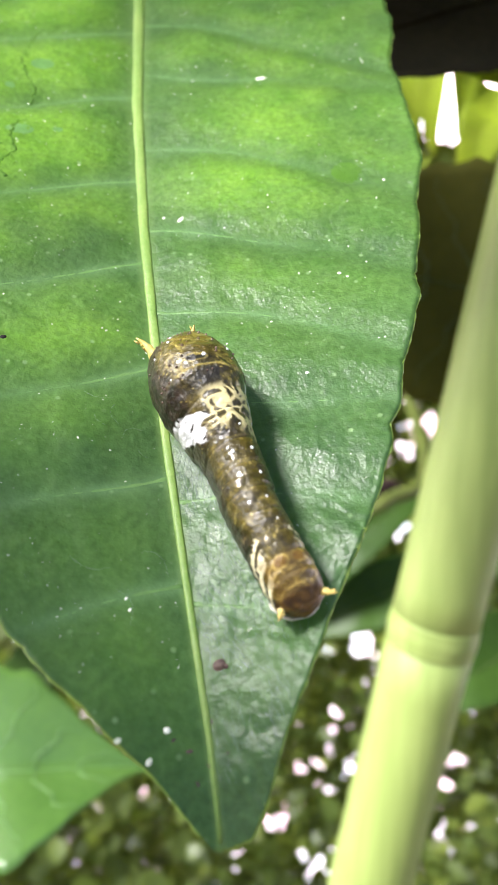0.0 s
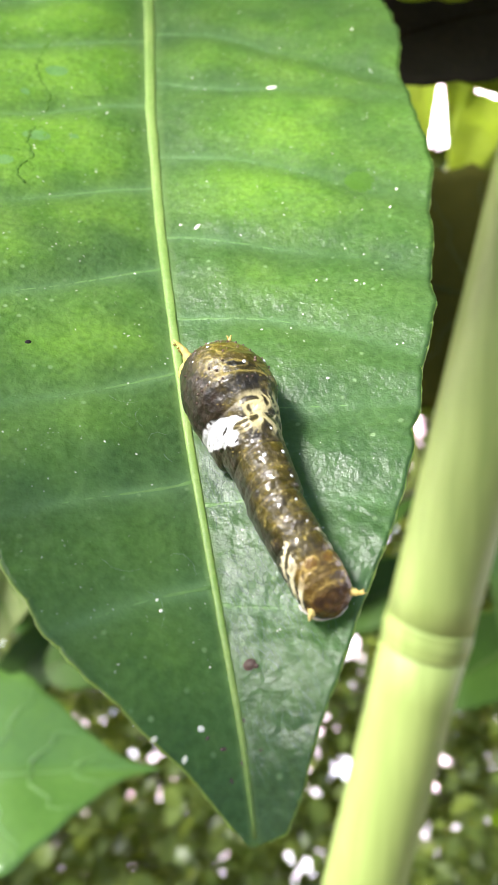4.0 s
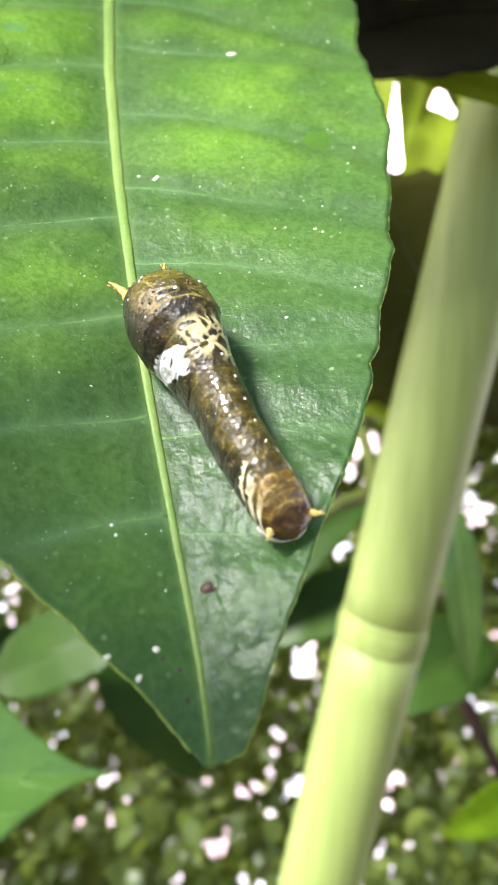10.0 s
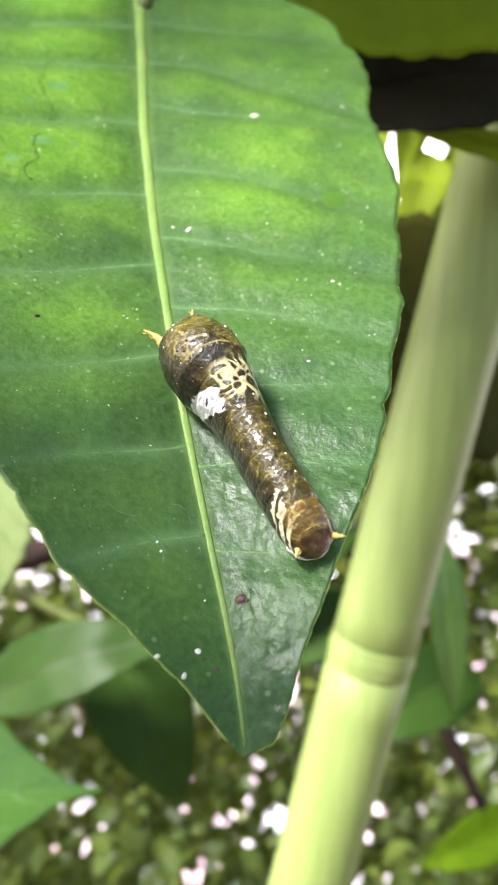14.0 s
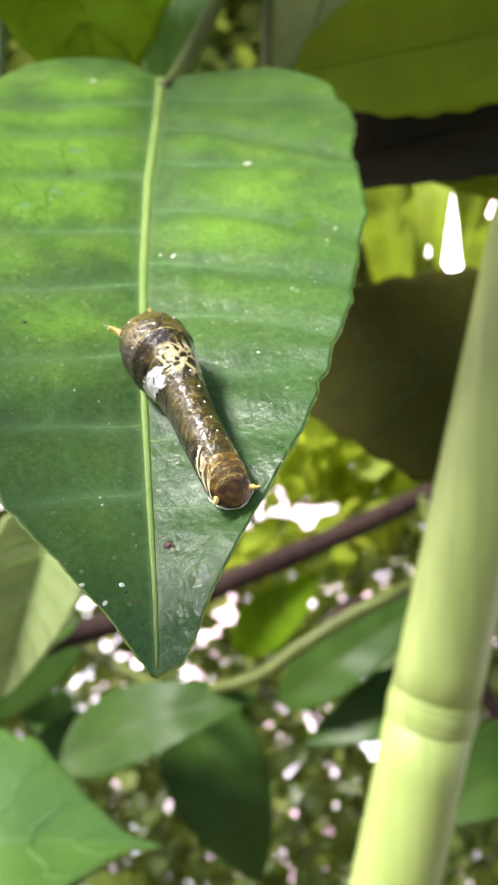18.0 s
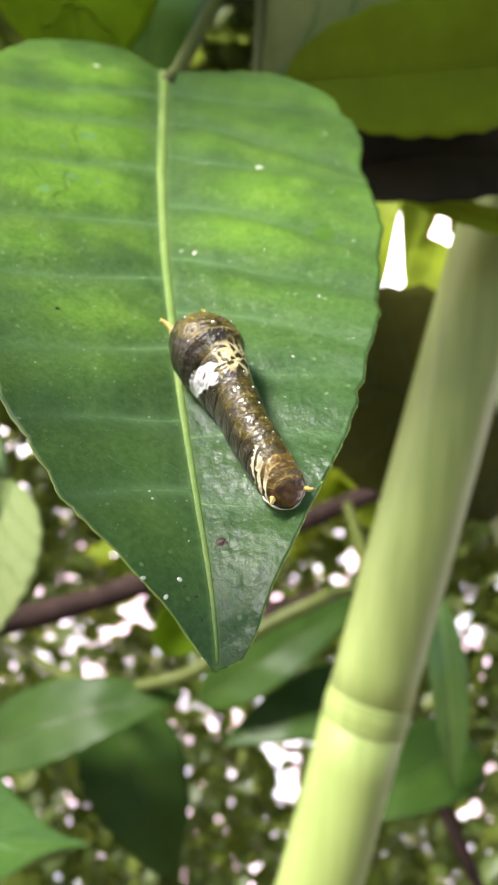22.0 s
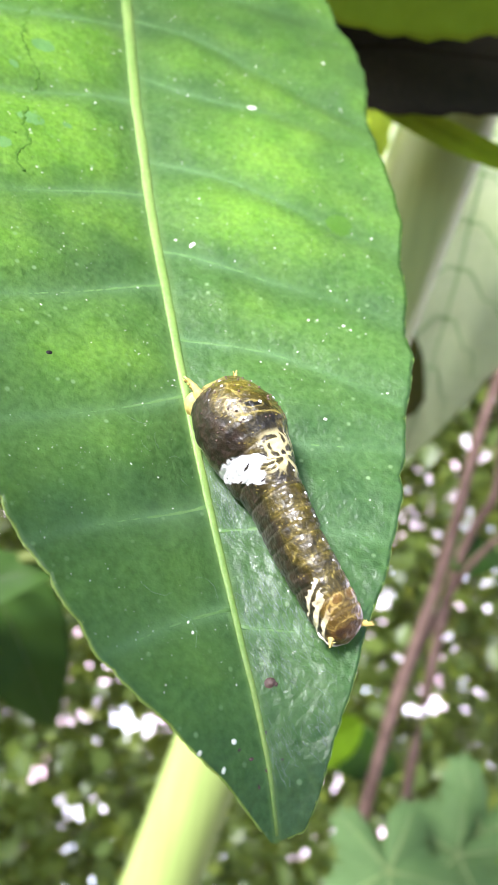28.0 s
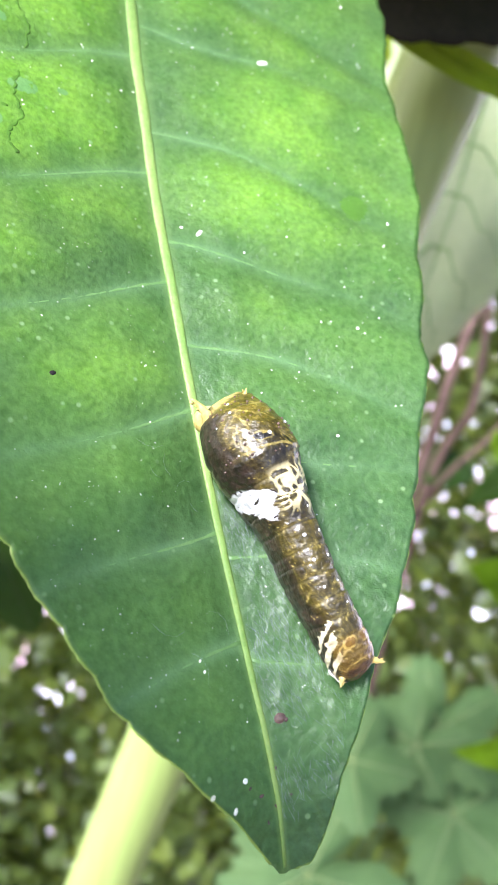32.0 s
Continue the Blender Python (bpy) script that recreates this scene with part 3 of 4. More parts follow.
def body_colour(s, w, place):
    """Skin pigment: olive and gold cells in a thin pale net, dark spots, brown flanks, a white saddle, cream marks on the tail."""
    p = place / 0.3
    p += Vector((noise.noise(p * 2.5), noise.noise(p * 2.5 + Vector((0, 0, 5))), noise.noise(p * 2.5 + Vector((7, 0, 0))))) * 0.22
    n1, n2, n3 = noise.noise(p * 1.7), noise.noise(p * 5.2), noise.noise(p * 15)
    cell, at = noise.voronoi(p * 2.9)
    gap = cell[1] - cell[0]
    tone = 0.5 + 0.5 * math.sin(37.0 * at[0].x + 61.0 * at[0].y + 23.0 * at[0].z)
    thread = clamp(1.25 - gap / 0.085)
    small = noise.voronoi(p * 6.2 + Vector((4, 2, 0)))[0]
    hair = clamp(1 - (small[1] - small[0]) / 0.07)
    dark, olive, gold = Vector((.013, .008, .003)), Vector((.060, .044, .004)), Vector((.150, .118, .008))
    pale, brown = Vector((.34, .27, .075)), Vector((.026, .015, .011))
    white, cream = Vector((.72, .72, .75)), Vector((.78, .70, .47))
    back = clamp((1.35 - abs(w)) / 0.4)
    c = dark.lerp(olive, clamp(0.72 + 0.5 * (tone - 0.5) + 0.5 * n1 + 0.45 * n2 + 0.30 * n3))
    if s < 0.31:
        crown = clamp(1.05 - s * 4.6) * clamp(0.75 + 0.5 * n2 + 0.35 * (tone - 0.5)) * clamp(1.25 + w * 0.55)
        c = c.lerp(gold, 0.9 * crown)
        c = c.lerp(pale, (0.75 * thread + 0.40 * hair) * (0.25 + 0.75 * back) * clamp(0.55 + 1.5 * n1 + 0.8 * n2))
        if s < 0.03:
            c = c.lerp(Vector((.50, .38, .12)), clamp((0.03 - s) / 0.015))
        eye = noise.voronoi(p * 1.9 + Vector((3, 1, 0)))[0][0]
        if eye < 0.15:
            c = dark * 0.45
        elif eye < 0.21:
            c = c.lerp(pale, 0.55)
        seam = 0.245 + 0.030 * clamp(w + 0.6) + 0.010 * n1
        if abs(s - seam) < 0.004 and abs(w) < 1.5:
            c = c.lerp(pale, 0.6)
        c = c.lerp(dark * 0.8, 0.75 * clamp((s - seam - 0.006) / 0.012) * clamp(0.8 + 0.9 * n2) * clamp((1.2 - w) / 0.5))
    else:
        c = c.lerp(olive * 1.5, 0.35 * clamp(n1 + 0.3) * clamp((w + 0.6) / 0.5))
        c = c.lerp(pale, (0.34 * thread + 0.34 * hair) * (0.15 + 0.85 * back) * clamp(0.30 + 1.8 * n1 + 0.9 * n2))
        ring = min(abs(s - k) for k in CREASES)
        c = c.lerp(pale, 0.30 * clamp(1 - abs(ring - 0.006) / 0.003) * back)
        c = c.lerp(pale, 0.35 * thread * clamp(0.5 + 1.6 * n2) * clamp((s - 0.24) / 0.03) * clamp((0.31 - s) / 0.01)) if s < 0.31 else c
    if abs(w) > 0.85:
        flank = clamp((abs(w) - 0.85 - 0.25 * n1) / 0.35)
        c = c.lerp(brown * (1 + 0.9 * n2), flank * 0.9)
        if s > 0.42:
            c = c.lerp(brown * 3.2, flank * 0.5 * clamp(1 - abs(0.5 + 0.5 * math.sin(s * 155) - 0.5) / 0.12))
    fleck = noise.voronoi(p * 8.0 + Vector((1, 8, 3)))[0][0]
    if fleck < 0.16 and back > 0.2:
        c = c.lerp(pale * 1.3, 0.65)
    elif fleck > 0.62:
        c = c * 0.6
    if 0.28 < s < 0.56:
        # Cream net with dark blotches across the back, behind the white saddle.
        reach = clamp(min((s - 0.315) / 0.02, (0.475 + 0.05 * clamp(w) - s) / 0.05)) * clamp((w + 0.75) / 0.25)
        e = noise.voronoi(p * 3.4 + Vector((4, 1, 7)))[0]
        blot = e[1] - e[0]
        web = Vector((.66, .57, .30))
        c = c.lerp(dark * 0.9, 0.75 * reach * clamp((blot - 0.22) / 0.15) * clamp((0.42 - s) / 0.03))
        c = c.lerp(web, 0.92 * reach * clamp((0.20 + 0.10 * n2 - blot) / 0.06))
        # The saddle: a solid flank patch that tapers up the back, with a few dark pits, and a strip on the other side.
        mid = 0.385 + 0.075 * (w + 1.30)
        top = -0.72 + 0.25 * n2 + 0.12 * n3
        left = (top - w) / 0.10
        span = min((0.050 + 0.012 * n2 - abs(s - mid)) / 0.006, (s - 0.318 - 0.012 * n2) / 0.006)
        right = min((w - 0.86 - 0.35 * n2) / 0.08, (s - 0.295) / 0.01, (0.43 + 0.03 * n2 - s) / 0.01)
        m = clamp(max(min(left, span), right))
        pit = noise.voronoi(p * 3.8 + Vector((0, 4, 0)))[0][0]
        edge_zone = clamp(1 - min(left * 0.1, span * 0.006 / 0.02))
        if m > 0.3 and pit < 0.10 + 0.16 * edge_zone:
            c = dark
        else:
            c = c.lerp(white, m)
    if s > 0.79:
        q = s - 0.015
        # Slanting cream strokes on both flanks, an amber back with ringed spots.
        slant = q - 0.060 * (abs(w) - 1.2) + 0.008 * n2
        for k, thick in ((0.812, 0.009), (0.856, 0.016), (0.905, 0.009)):
            if 0.70 + 0.3 * n2 < abs(w) < 2.1 and abs(slant - k) < thick * (1 + 0.7 * n2) * clamp((2.3 - abs(w)) / 0.8) * (1.0 if w < 0 else 0.8):
                c = cream
        m = clamp(min(q - 0.83, 0.965 - q, (1.2 - abs(w)) * 0.1) / 0.025)
        c = c.lerp(Vector((.15, .085, .010)), 0.6 * m)
        c = c.lerp(Vector((.66, .47, .13)), clamp(thread * 0.8 + hair * 0.5) * clamp(0.5 + 1.2 * n2) * 0.75 * m)
        for qs, ws in ((0.862, -0.28), (0.865, 0.42)):
            spot = math.hypot((q - qs) * 7.4 / 0.11, (w - ws) / 0.27)
            if spot < 0.85:
                c = c.lerp(Vector((.17, .085, .006)), 0.85)
            elif spot < 1.25:
                c = c.lerp(Vector((.60, .42, .10)), 0.35 + 0.5 * n2)
        if q > 0.93:
            c = c.lerp(Vector((.045, .021, .007)).lerp(Vector((.16, .085, .015)), clamp(0.35 + 1.2 * n2)), clamp((q - 0.93) / 0.012) * clamp((1.7 - abs(w)) / 0.2))
    return c


def body_piece(name, s0, s1, parent, origin, label="", tuck_start=False, tuck_end=False):
    rows, cols = max(8, int((s1 - s0) * 320)), 190
    verts, faces, cols_out = [], [], []
    for i in range(rows + 1):
        s = s0 + (s1 - s0) * i / rows
        # Open ends draw in, to slip under the neighbouring segment.
        tuck = 0.24 * max(clamp(1 - (s - s0) / 0.022) if tuck_start else 0, clamp(1 - (s1 - s) / 0.022) if tuck_end else 0) ** 2
        centre = (body_point(s, 0.0) + body_point(s, math.pi)) / 2
        for k in range(cols):
            w = -math.pi + 2 * math.pi * k / cols
            place = body_point(s, w)
            verts.append((place.lerp(centre, tuck) - origin) / 100)
            cols_out.append(body_colour(s, w, place))
    for i in range(rows):
        for k in range(cols):
            j = (k + 1) % cols
            faces.append((i * cols + k, i * cols + j, (i + 1) * cols + j, (i + 1) * cols + k))
    if s0 == 0.0:
        faces.append(tuple(range(cols))[::-1])
    if s1 == 1.0:
        faces.append(tuple(rows * cols + k for k in range(cols)))
    me = mesh_of(name, verts, faces)
    at = me.color_attributes.new("pattern", "FLOAT_COLOR", "POINT")
    at.data.foreach_set("color", [x for c in cols_out for x in (*c, 1.0)])
    return part(name, me, SKIN, parent, label)


def horn(parent, origin, base, tip, r, label="pointed yellow tubercle"):
    a, b = Vector(base) - origin, Vector(tip) - origin
    bend = Vector((0.10 * (b - a).y, -0.10 * (b - a).x, 0.06 * (b - a).length))
    pts = [(a.lerp(b, k) + bend * math.sin(2.6 * k)) / 100 for k in np.linspace(0, 1, 12)]
    rad = [r / 100 * (1.35 - 1.22 * (i / 11) ** 0.85) * (1 + 0.14 * math.sin(i * 2.3)) for i in range(12)]
    verts, faces = tube(pts, rad, 10)
    # Short stiff bristles near the point.
    for i in range(5):
        q = 0.4 + 0.11 * i
        w = 2.4 * i
        root = (a.lerp(b, q)) / 100
        way = (Vector((math.cos(w), math.sin(w), 0.4)) + (b - a).normalized() * 0.9).normalized()
        v2, f2 = tube([root, root + way * r * 0.004, root + way * r * 0.009], [r / 420, r / 560, r / 2500], 5)
        faces += [tuple(k + len(verts) for k in f) for f in f2]
        verts += v2
    part("tubercle", mesh_of("tubercle", verts, faces), HORN, parent, label)


def wart(parent, origin, s, w, r):
    r *= 0.72
    c = body_point(s, w, 0.0) - origin
    a, b = body_point(s + 0.01, w) - body_point(s, w), body_point(s, w + 0.1) - body_point(s, w)
    nrm = b.cross(a).normalized()
    if nrm.z < 0:
        nrm = -nrm
    a, b = a.normalized(), nrm.cross(a.normalized())
    verts, faces = [], []
    for k, h in ((1.0, -0.2), (0.8, 0.25), (0.4, 0.45)):
        for i in range(9):
            q = 2 * math.pi * i / 9
            verts.append((c + (a * math.cos(q) + b * math.sin(q)) * r * k + nrm * r * h) / 100)
    for j in range(2):
        for i in range(9):
            i2 = (i + 1) % 9
            faces.append((j * 9 + i, j * 9 + i2, j * 9 + 9 + i2, j * 9 + 9 + i))
    faces.append(tuple(range(18, 27)))
    part("white_wart", mesh_of("white_wart", verts, faces), WHITE, parent, "tiny raised white dot")


caterpillar = tagged(new("caterpillar"), "glossy olive-brown caterpillar with white saddle, resting on the leaf", "caterpillar")
caterpillar.matrix_world = LEAF
FRONT, MIDDLE, REAR = Vector((.12, 2.05, .40)), Vector((.33, 1.55, .40)), Vector((.45, 1.1, .3))
thorax = body_piece("thorax", 0.205, 0.437, caterpillar, FRONT, "swollen olive-brown thorax", tuck_end=True)
body_piece("body_segment", 0.095, 0.215, thorax, FRONT)
body_piece("body_segment", 0.0, 0.105, thorax, FRONT)
head_pts = [Vector((-.13 + .01 * k, 2.84 + .03 * k, .36 - .02 * k)) for k in range(5)]
part("head", mesh_of("head", *tube([(p - FRONT) / 100 for p in head_pts], [.0008, .0011, .0011, .0008, .0003], 18)), HORN, thorax, "yellowish head, partly tucked in")
horn(thorax, FRONT, (-.17, 2.77, .48), (-.35, 2.90, .55), .042)
horn(thorax, FRONT, (-.01, 2.84, .56), (.02, 2.965, .70), .036)
for s, w, r in ((.215, -.10, .022), (.185, .62, .018), (.10, -.65, .016), (.24, -1.0, .010), (.13, -1.15, .010), (.05, -.5, .016), (.16, .95, .010)):
    wart(thorax, FRONT, s, w, r)
knobs = []
for i in range(54):
    ks, kw = rng.uniform(0.03, 0.30), rng.uniform(-1.6, 1.6)
    centre, side_on, along = body_point(ks, kw), body_point(ks, kw + 0.05), body_point(ks + 0.005, kw)
    nrm = (side_on - centre).cross(along - centre).normalized()
    nrm = nrm if nrm.dot(centre - Vector((.05, 2.45, .6))) > 0 else -nrm
    k = rng.uniform(0.006, 0.011)
    knobs.append(tube([(centre - FRONT - nrm * k) / 100, (centre - FRONT + nrm * k * 0.4) / 100, (centre - FRONT + nrm * k * 1.2) / 100], [k / 100, k / 110, k / 300], 6))
tagged(part("bumps", mesh_of("bumps", *joined(knobs)), BROWN, thorax, "tiny dark skin bumps"), kind="stuff")
middle = body_piece("body_segment", 0.392, 0.505, caterpillar, MIDDLE, tuck_start=True)
body_piece("body_segment", 0.495, 0.585, middle, MIDDLE)
body_piece("body_segment", 0.575, 0.665, middle, MIDDLE, tuck_end=True)
for s, w, r in ((.46, .35, .013), (.54, -.28, .019), (.54, .45, .017), (.62, -.3, .019), (.62, .42, .017)):
    wart(middle, MIDDLE, s, w, r)
rear = body_piece("body_segment", 0.605, 0.74, caterpillar, REAR, tuck_start=True)
rear.location = REAR / 100
for s0, s1 in ((.73, .805), (.795, .865), (.855, .915)):
    body_piece("body_segment", s0, s1, rear, REAR)
body_piece("tail_segment", 0.905, 1.0, rear, REAR, "glossy amber tail with cream rim")
for s, w, r in ((.70, -.3, .014), (.70, .4, .014), (.77, .35, .011), (.80, -.9, .011)):
    wart(rear, REAR, s, w, r)
for root, tip, r in (((.515, 1.02, .55), (.465, .915, .545), .034), ((.69, 1.075, .545), (.80, 1.03, .59), .030)):
    horn(rear, REAR, root, tip, r)
rim = []
for k in range(-14, 15):
    q = abs(k) / 14
    w = (1.75 + 0.15 * q + 1.1 * (1 - q) ** 4) * (1 if k > 0 else -1)
    rim.append((body_point(0.998 - 0.07 * q ** 1.4, w if k else math.pi * 0.9) - REAR) / 100)
part("rim", mesh_of("rim", *tube(rim, [.00009 + .00004 * math.sin(i * 0.9) for i in range(29)], 8)), CREAM, rear, "wavy cream lower rim")

# ---- the thick green stem behind ----
stalk = tagged(new("plant_stem"), "thick smooth pale green upright stem with a ringed node", "stem")


def stem_at(z):
    return cm(4.74 + 0.181 * (z + 5.05), 16.71 - 0.067 * (z + 5.05), z)


NODE_Z = -6.9
for z0, z1, name in ((-92, NODE_Z, "internode"), (NODE_Z, 60, "internode")):
    zs = np.linspace(z0, z1, 60)
    rad = [0.0104 + 0.00013 * math.exp(-abs(z - NODE_Z) / 0.35) for z in zs]
    part(name, mesh_of(name, *tube([stem_at(z) for z in zs], rad, 40, 1.0, Vector((0, 1, 0)))), STEM, stalk)
zs = np.linspace(-0.35, 0.35, 11)
part("node_ring", mesh_of("node_ring", *tube([stem_at(NODE_Z + z) for z in zs], [0.01062 + 0.0003 * math.exp(-(z / 0.15) ** 2) for z in zs], 40, 1.0, Vector((0, 1, 0)))), STEM, stalk)


# ---- leaves round about ----
def blade_mesh(name, base, tip, width, face, fold=0.15, droop=0.1, twist=0.0, blunt=0.45, drip=0.0):
    """A leaf from base to tip (Vectors): width in m, face: which way its upper side looks."""
    axis = tip - base
    length = axis.length
    y = axis.normalized()
    x = y.cross(face).normalized()
    z = x.cross(y)
    rows, cols, verts, faces = 36, 8, [], []
    for layer in (0, 1):
        for i in range(rows + 1):
            s = i / rows
            half = width / 2 * (math.sin(math.pi * s ** (0.5 + blunt * 0.6)) ** 0.75 * (1 - 0.25 * s) + 0.004)
            half *= (1 + 0.03 * math.sin(s * 70)) * (1 - drip * max(0.0, min(1.0, (s - 0.66) / 0.26)) ** 1.2)
            mid = base + y * (length * s) - z * (droop * length * (2 * s - 1) ** 2) + z * (droop * length)
            for k in range(-cols, cols + 1):
                q = k / cols
                a = twist * (s - 0.5)
                side = x * math.cos(a) + z * math.sin(a)
                up = abs(q) * fold * half + 0.02 * half * math.sin(s * 24 - abs(q) * 3)
                verts.append(mid + side * (q * half) + z * (up - layer * 0.0003))
    w = 2 * cols + 1
    n = (rows + 1) * w
    for i in range(rows):
        for k in range(w - 1):
            a = i * w + k
            faces.append((a, a + 1, a + w + 1, a + w))
            faces.append((n + a, n + a + w, n + a + w + 1, n + a + 1))
        a, b = i * w, i * w + w - 1
        faces.append((a, a + w, n + a + w, n + a))
        faces.append((b, n + b, n + b + w, b + w))
    rib = [Vector(verts[i * w + cols]) + z * 0.0001 for i in range(rows + 1)]
    veins = []
    for i in range(4, rows - 6, 4):
        for side in (-1, 1):
            pts = [Vector(verts[min(rows, i + int(k * 0.7)) * w + cols + side * k]) + z * 0.0001 for k in range(0, cols)]
            veins.append(pts)
    return mesh_of(name, verts, faces), rib, veins


def add_leaf(owner, base, tip, width, face, material, label, veins=False, rib=None, **shape):
    me, mid, side = blade_mesh("leaf", cm(*base), cm(*tip), width / 100, Vector(face), **shape)
    ob = part("leaf", me, material, owner, label)
    n = len(mid)
    rib = material if material in (OLIVE, SHADE, LIME, YELLOW) else DULL if material in (SHADED_GREEN, SHADED_BRONZE) else rib or RIB
    part("midrib", mesh_of("midrib", *tube(mid, [0.00045 * (1 - 0.8 * i / n) for i in range(n)], 6)), rib, ob)
    if veins:
        for pts in side:
            part("vein", mesh_of("vein", *tube(pts, [0.0003 - 0.00003 * i for i in range(len(pts))], 5)), rib, ob)
    return ob


def add_twig(owner, name, points, r0, r1, material, label=""):
    line = smooth_line([cm(*p) for p in points], 10)
    n = len(line)
    rad = [(r0 + (r1 - r0) * i / (n - 1)) / 100 * (1 + 0.06 * math.sin(i * 1.7)) for i in range(n)]
    return part(name, mesh_of(name, *tube(line, rad, 12)), material, owner, label)


add_twig(shrub, "petiole", [(-1.28, 9.55, 4.45), (-1.15, 10.1, 5.0), (-0.8, 11.2, 6.6), (-0.3, 12.4, 8.6), (0.6, 14, 12)], 0.10, 0.16, OLIVE_SHOOT)
add_twig(shrub, "twig", [(0.2, 12.2, 5.6), (0.15, 12.0, 7.2), (0.1, 12.2, 9), (0.6, 14, 12)], 0.10, 0.12, OLIVE_SHOOT)
add_twig(shrub, "stem", [(0.6, 14, 12), (3, 17, 15), (5, 20, 40)], 0.3, 0.5, TWIG)
add_leaf(shrub, (-5.1, 14, 13.2), (-3.1, 13, 5.6), 6.4, (0.2, -1, 0.4), LIME, "broad bright green leaf hanging above", True, VEIN)
add_leaf(shrub, (-2.2, 17, 12.8), (-2.2, 16, 7.2), 3.0, (0, -1, 0.3), GREEN, "dull green leaf in shade")
add_leaf(shrub, (0.3, 12.6, 6.2), (7.6, 12.4, 11.2), 4.6, (0, -1, -0.2), PALE, "pale leaf underside with close side veins", True, VEIN)
add_leaf(shrub, (0.7, 12.2, 6.2), (8.2, 12.0, 7.6), 2.6, (0, -0.9, -0.5), OLIVE, "olive leaf underside")
add_leaf(shrub, (1.0, 14, 4.95), (9.8, 14.5, 5.9), 3.7, (0, -0.9, 0.5), SHADE, "leaf with deep shade put into its brown-black colour")
add_leaf(shrub, (10.4, 20.5, 0.2), (-0.8, 19, 2.0), 7.4, (0, -1, 0.25), SHADED_BRONZE, "large leaf, shade put into its dark bronze-green", True, VEIN, fold=0.05)
add_leaf(shrub, (2.9, 13.6, 5.0), (9.2, 13.8, 4.1), 0.55, (0, -0.8, -0.6), OLIVE, "narrow olive leaf edge in shade")
add_leaf(shrub, (11.2, 22, 9.5), (9.2, 20, -3.4), 6.6, (-0.3, -1, 0), LIGHT, "large pale leaf underside", True, VEIN)
add_leaf(shrub, (-4.5, 15.8, -1.9), (-5.5, 15, -6.5), 2.5, (0.35, -1, 0.45), PALE, "pale grey-green folded leaf", True, fold=0.45)
add_twig(shrub, "twig", [(-4.6, 15.8, -1.9), (-6.5, 17, 4), (-5.1, 14, 13.2), (0.6, 14, 12)], 0.1, 0.15, SHOOT)
add_twig(shrub, "twig", [(10.2, 20.5, 1.6), (11.5, 22, 6), (11.2, 22, 9.5), (5, 18, 18)], 0.15, 0.25, TWIG)

SUNNY = [(8.4, 29.5, 9), (4, 62, -5), (24, 50, -12), (12, 42, -24), (30, 75, -20), (10, 21, 2), (8, 80, -38), (-16, 80, -26), (38, 60, -24), (10, 70, -8), (25, 75, -50), (20, 90, -60), (-25, 80, -40)]
bush = tagged(new("shrub"), "shaded shrub of glossy dark green leaves on brown branches", "shrub")
add_twig(bush, "branch", [(40, 50, 12), (8.5, 40, -2.6), (-3.4, 36, -7.7), (-16, 34, -13), (-30, 40, -30), (-32, 44, -92)], 0.55, 0.7, TWIG)
add_twig(bush, "branch", [(36, 50, 14), (29.5, 46, -4), (28.5, 46, -16), (26, 46, -36), (25, 48, -92)], 0.3, 0.6, BARK)
add_twig(bush, "branch", [(27.2, 46, -25), (31, 47, -17), (36, 48, -12), (45, 52, -4)], 0.3, 0.22, BARK)
add_twig(bush, "branch", [(33, 52, 4), (34.5, 50, -10), (32, 50, -24), (33, 50, -92)], 0.25, 0.5, BARK)
add_twig(bush, "branch", [(2, 34, -10), (5, 36, -8), (10, 40, -10), (22, 46, -30)], 0.5, 0.4, TWIG)
add_twig(bush, "shoot", [(-9, 35, -10.1), (-4, 29, -10.3), (-0.5, 25, -8.8), (1.4, 24, -7.3), (2.9, 24, -6.3), (4.7, 24.4, -5.4), (6.6, 27, -4.8), (8.5, 40, -2.6)], 0.22, 0.26, OLIVE_SHOOT, "curved olive-green shoot")
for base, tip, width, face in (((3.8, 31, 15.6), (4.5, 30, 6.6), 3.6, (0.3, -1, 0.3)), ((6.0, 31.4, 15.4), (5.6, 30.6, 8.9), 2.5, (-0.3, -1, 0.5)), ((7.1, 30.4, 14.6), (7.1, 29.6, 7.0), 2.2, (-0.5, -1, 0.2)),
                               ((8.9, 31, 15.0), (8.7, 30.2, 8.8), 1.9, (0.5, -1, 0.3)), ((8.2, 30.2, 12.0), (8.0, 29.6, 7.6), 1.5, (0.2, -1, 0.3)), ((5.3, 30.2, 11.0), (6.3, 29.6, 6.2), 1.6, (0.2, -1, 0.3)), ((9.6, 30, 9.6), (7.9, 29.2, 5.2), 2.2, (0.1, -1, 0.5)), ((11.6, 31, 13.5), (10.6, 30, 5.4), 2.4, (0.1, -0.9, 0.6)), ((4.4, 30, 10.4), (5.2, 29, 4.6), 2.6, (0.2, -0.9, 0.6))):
    add_leaf(bush, base, tip, width, face, YELLOW, "yellow-green leaf, backlight put into its colour", True, YELLOW, blunt=0.2)
add_twig(bush, "branch", [(8, 31, 15), (12, 36, 22), (30, 44, 40)], 0.3, 0.6, TWIG)
add_leaf(bush, (-11.6, 17, -11.4), (-2.1, 17.6, -10.9), 5.6, (0.05, -0.8, 0.75), GREEN, "fresh glossy green leaf with a pointed drip tip", True, VEIN, fold=0.36, drip=0.80, blunt=1.0, twist=0.5)
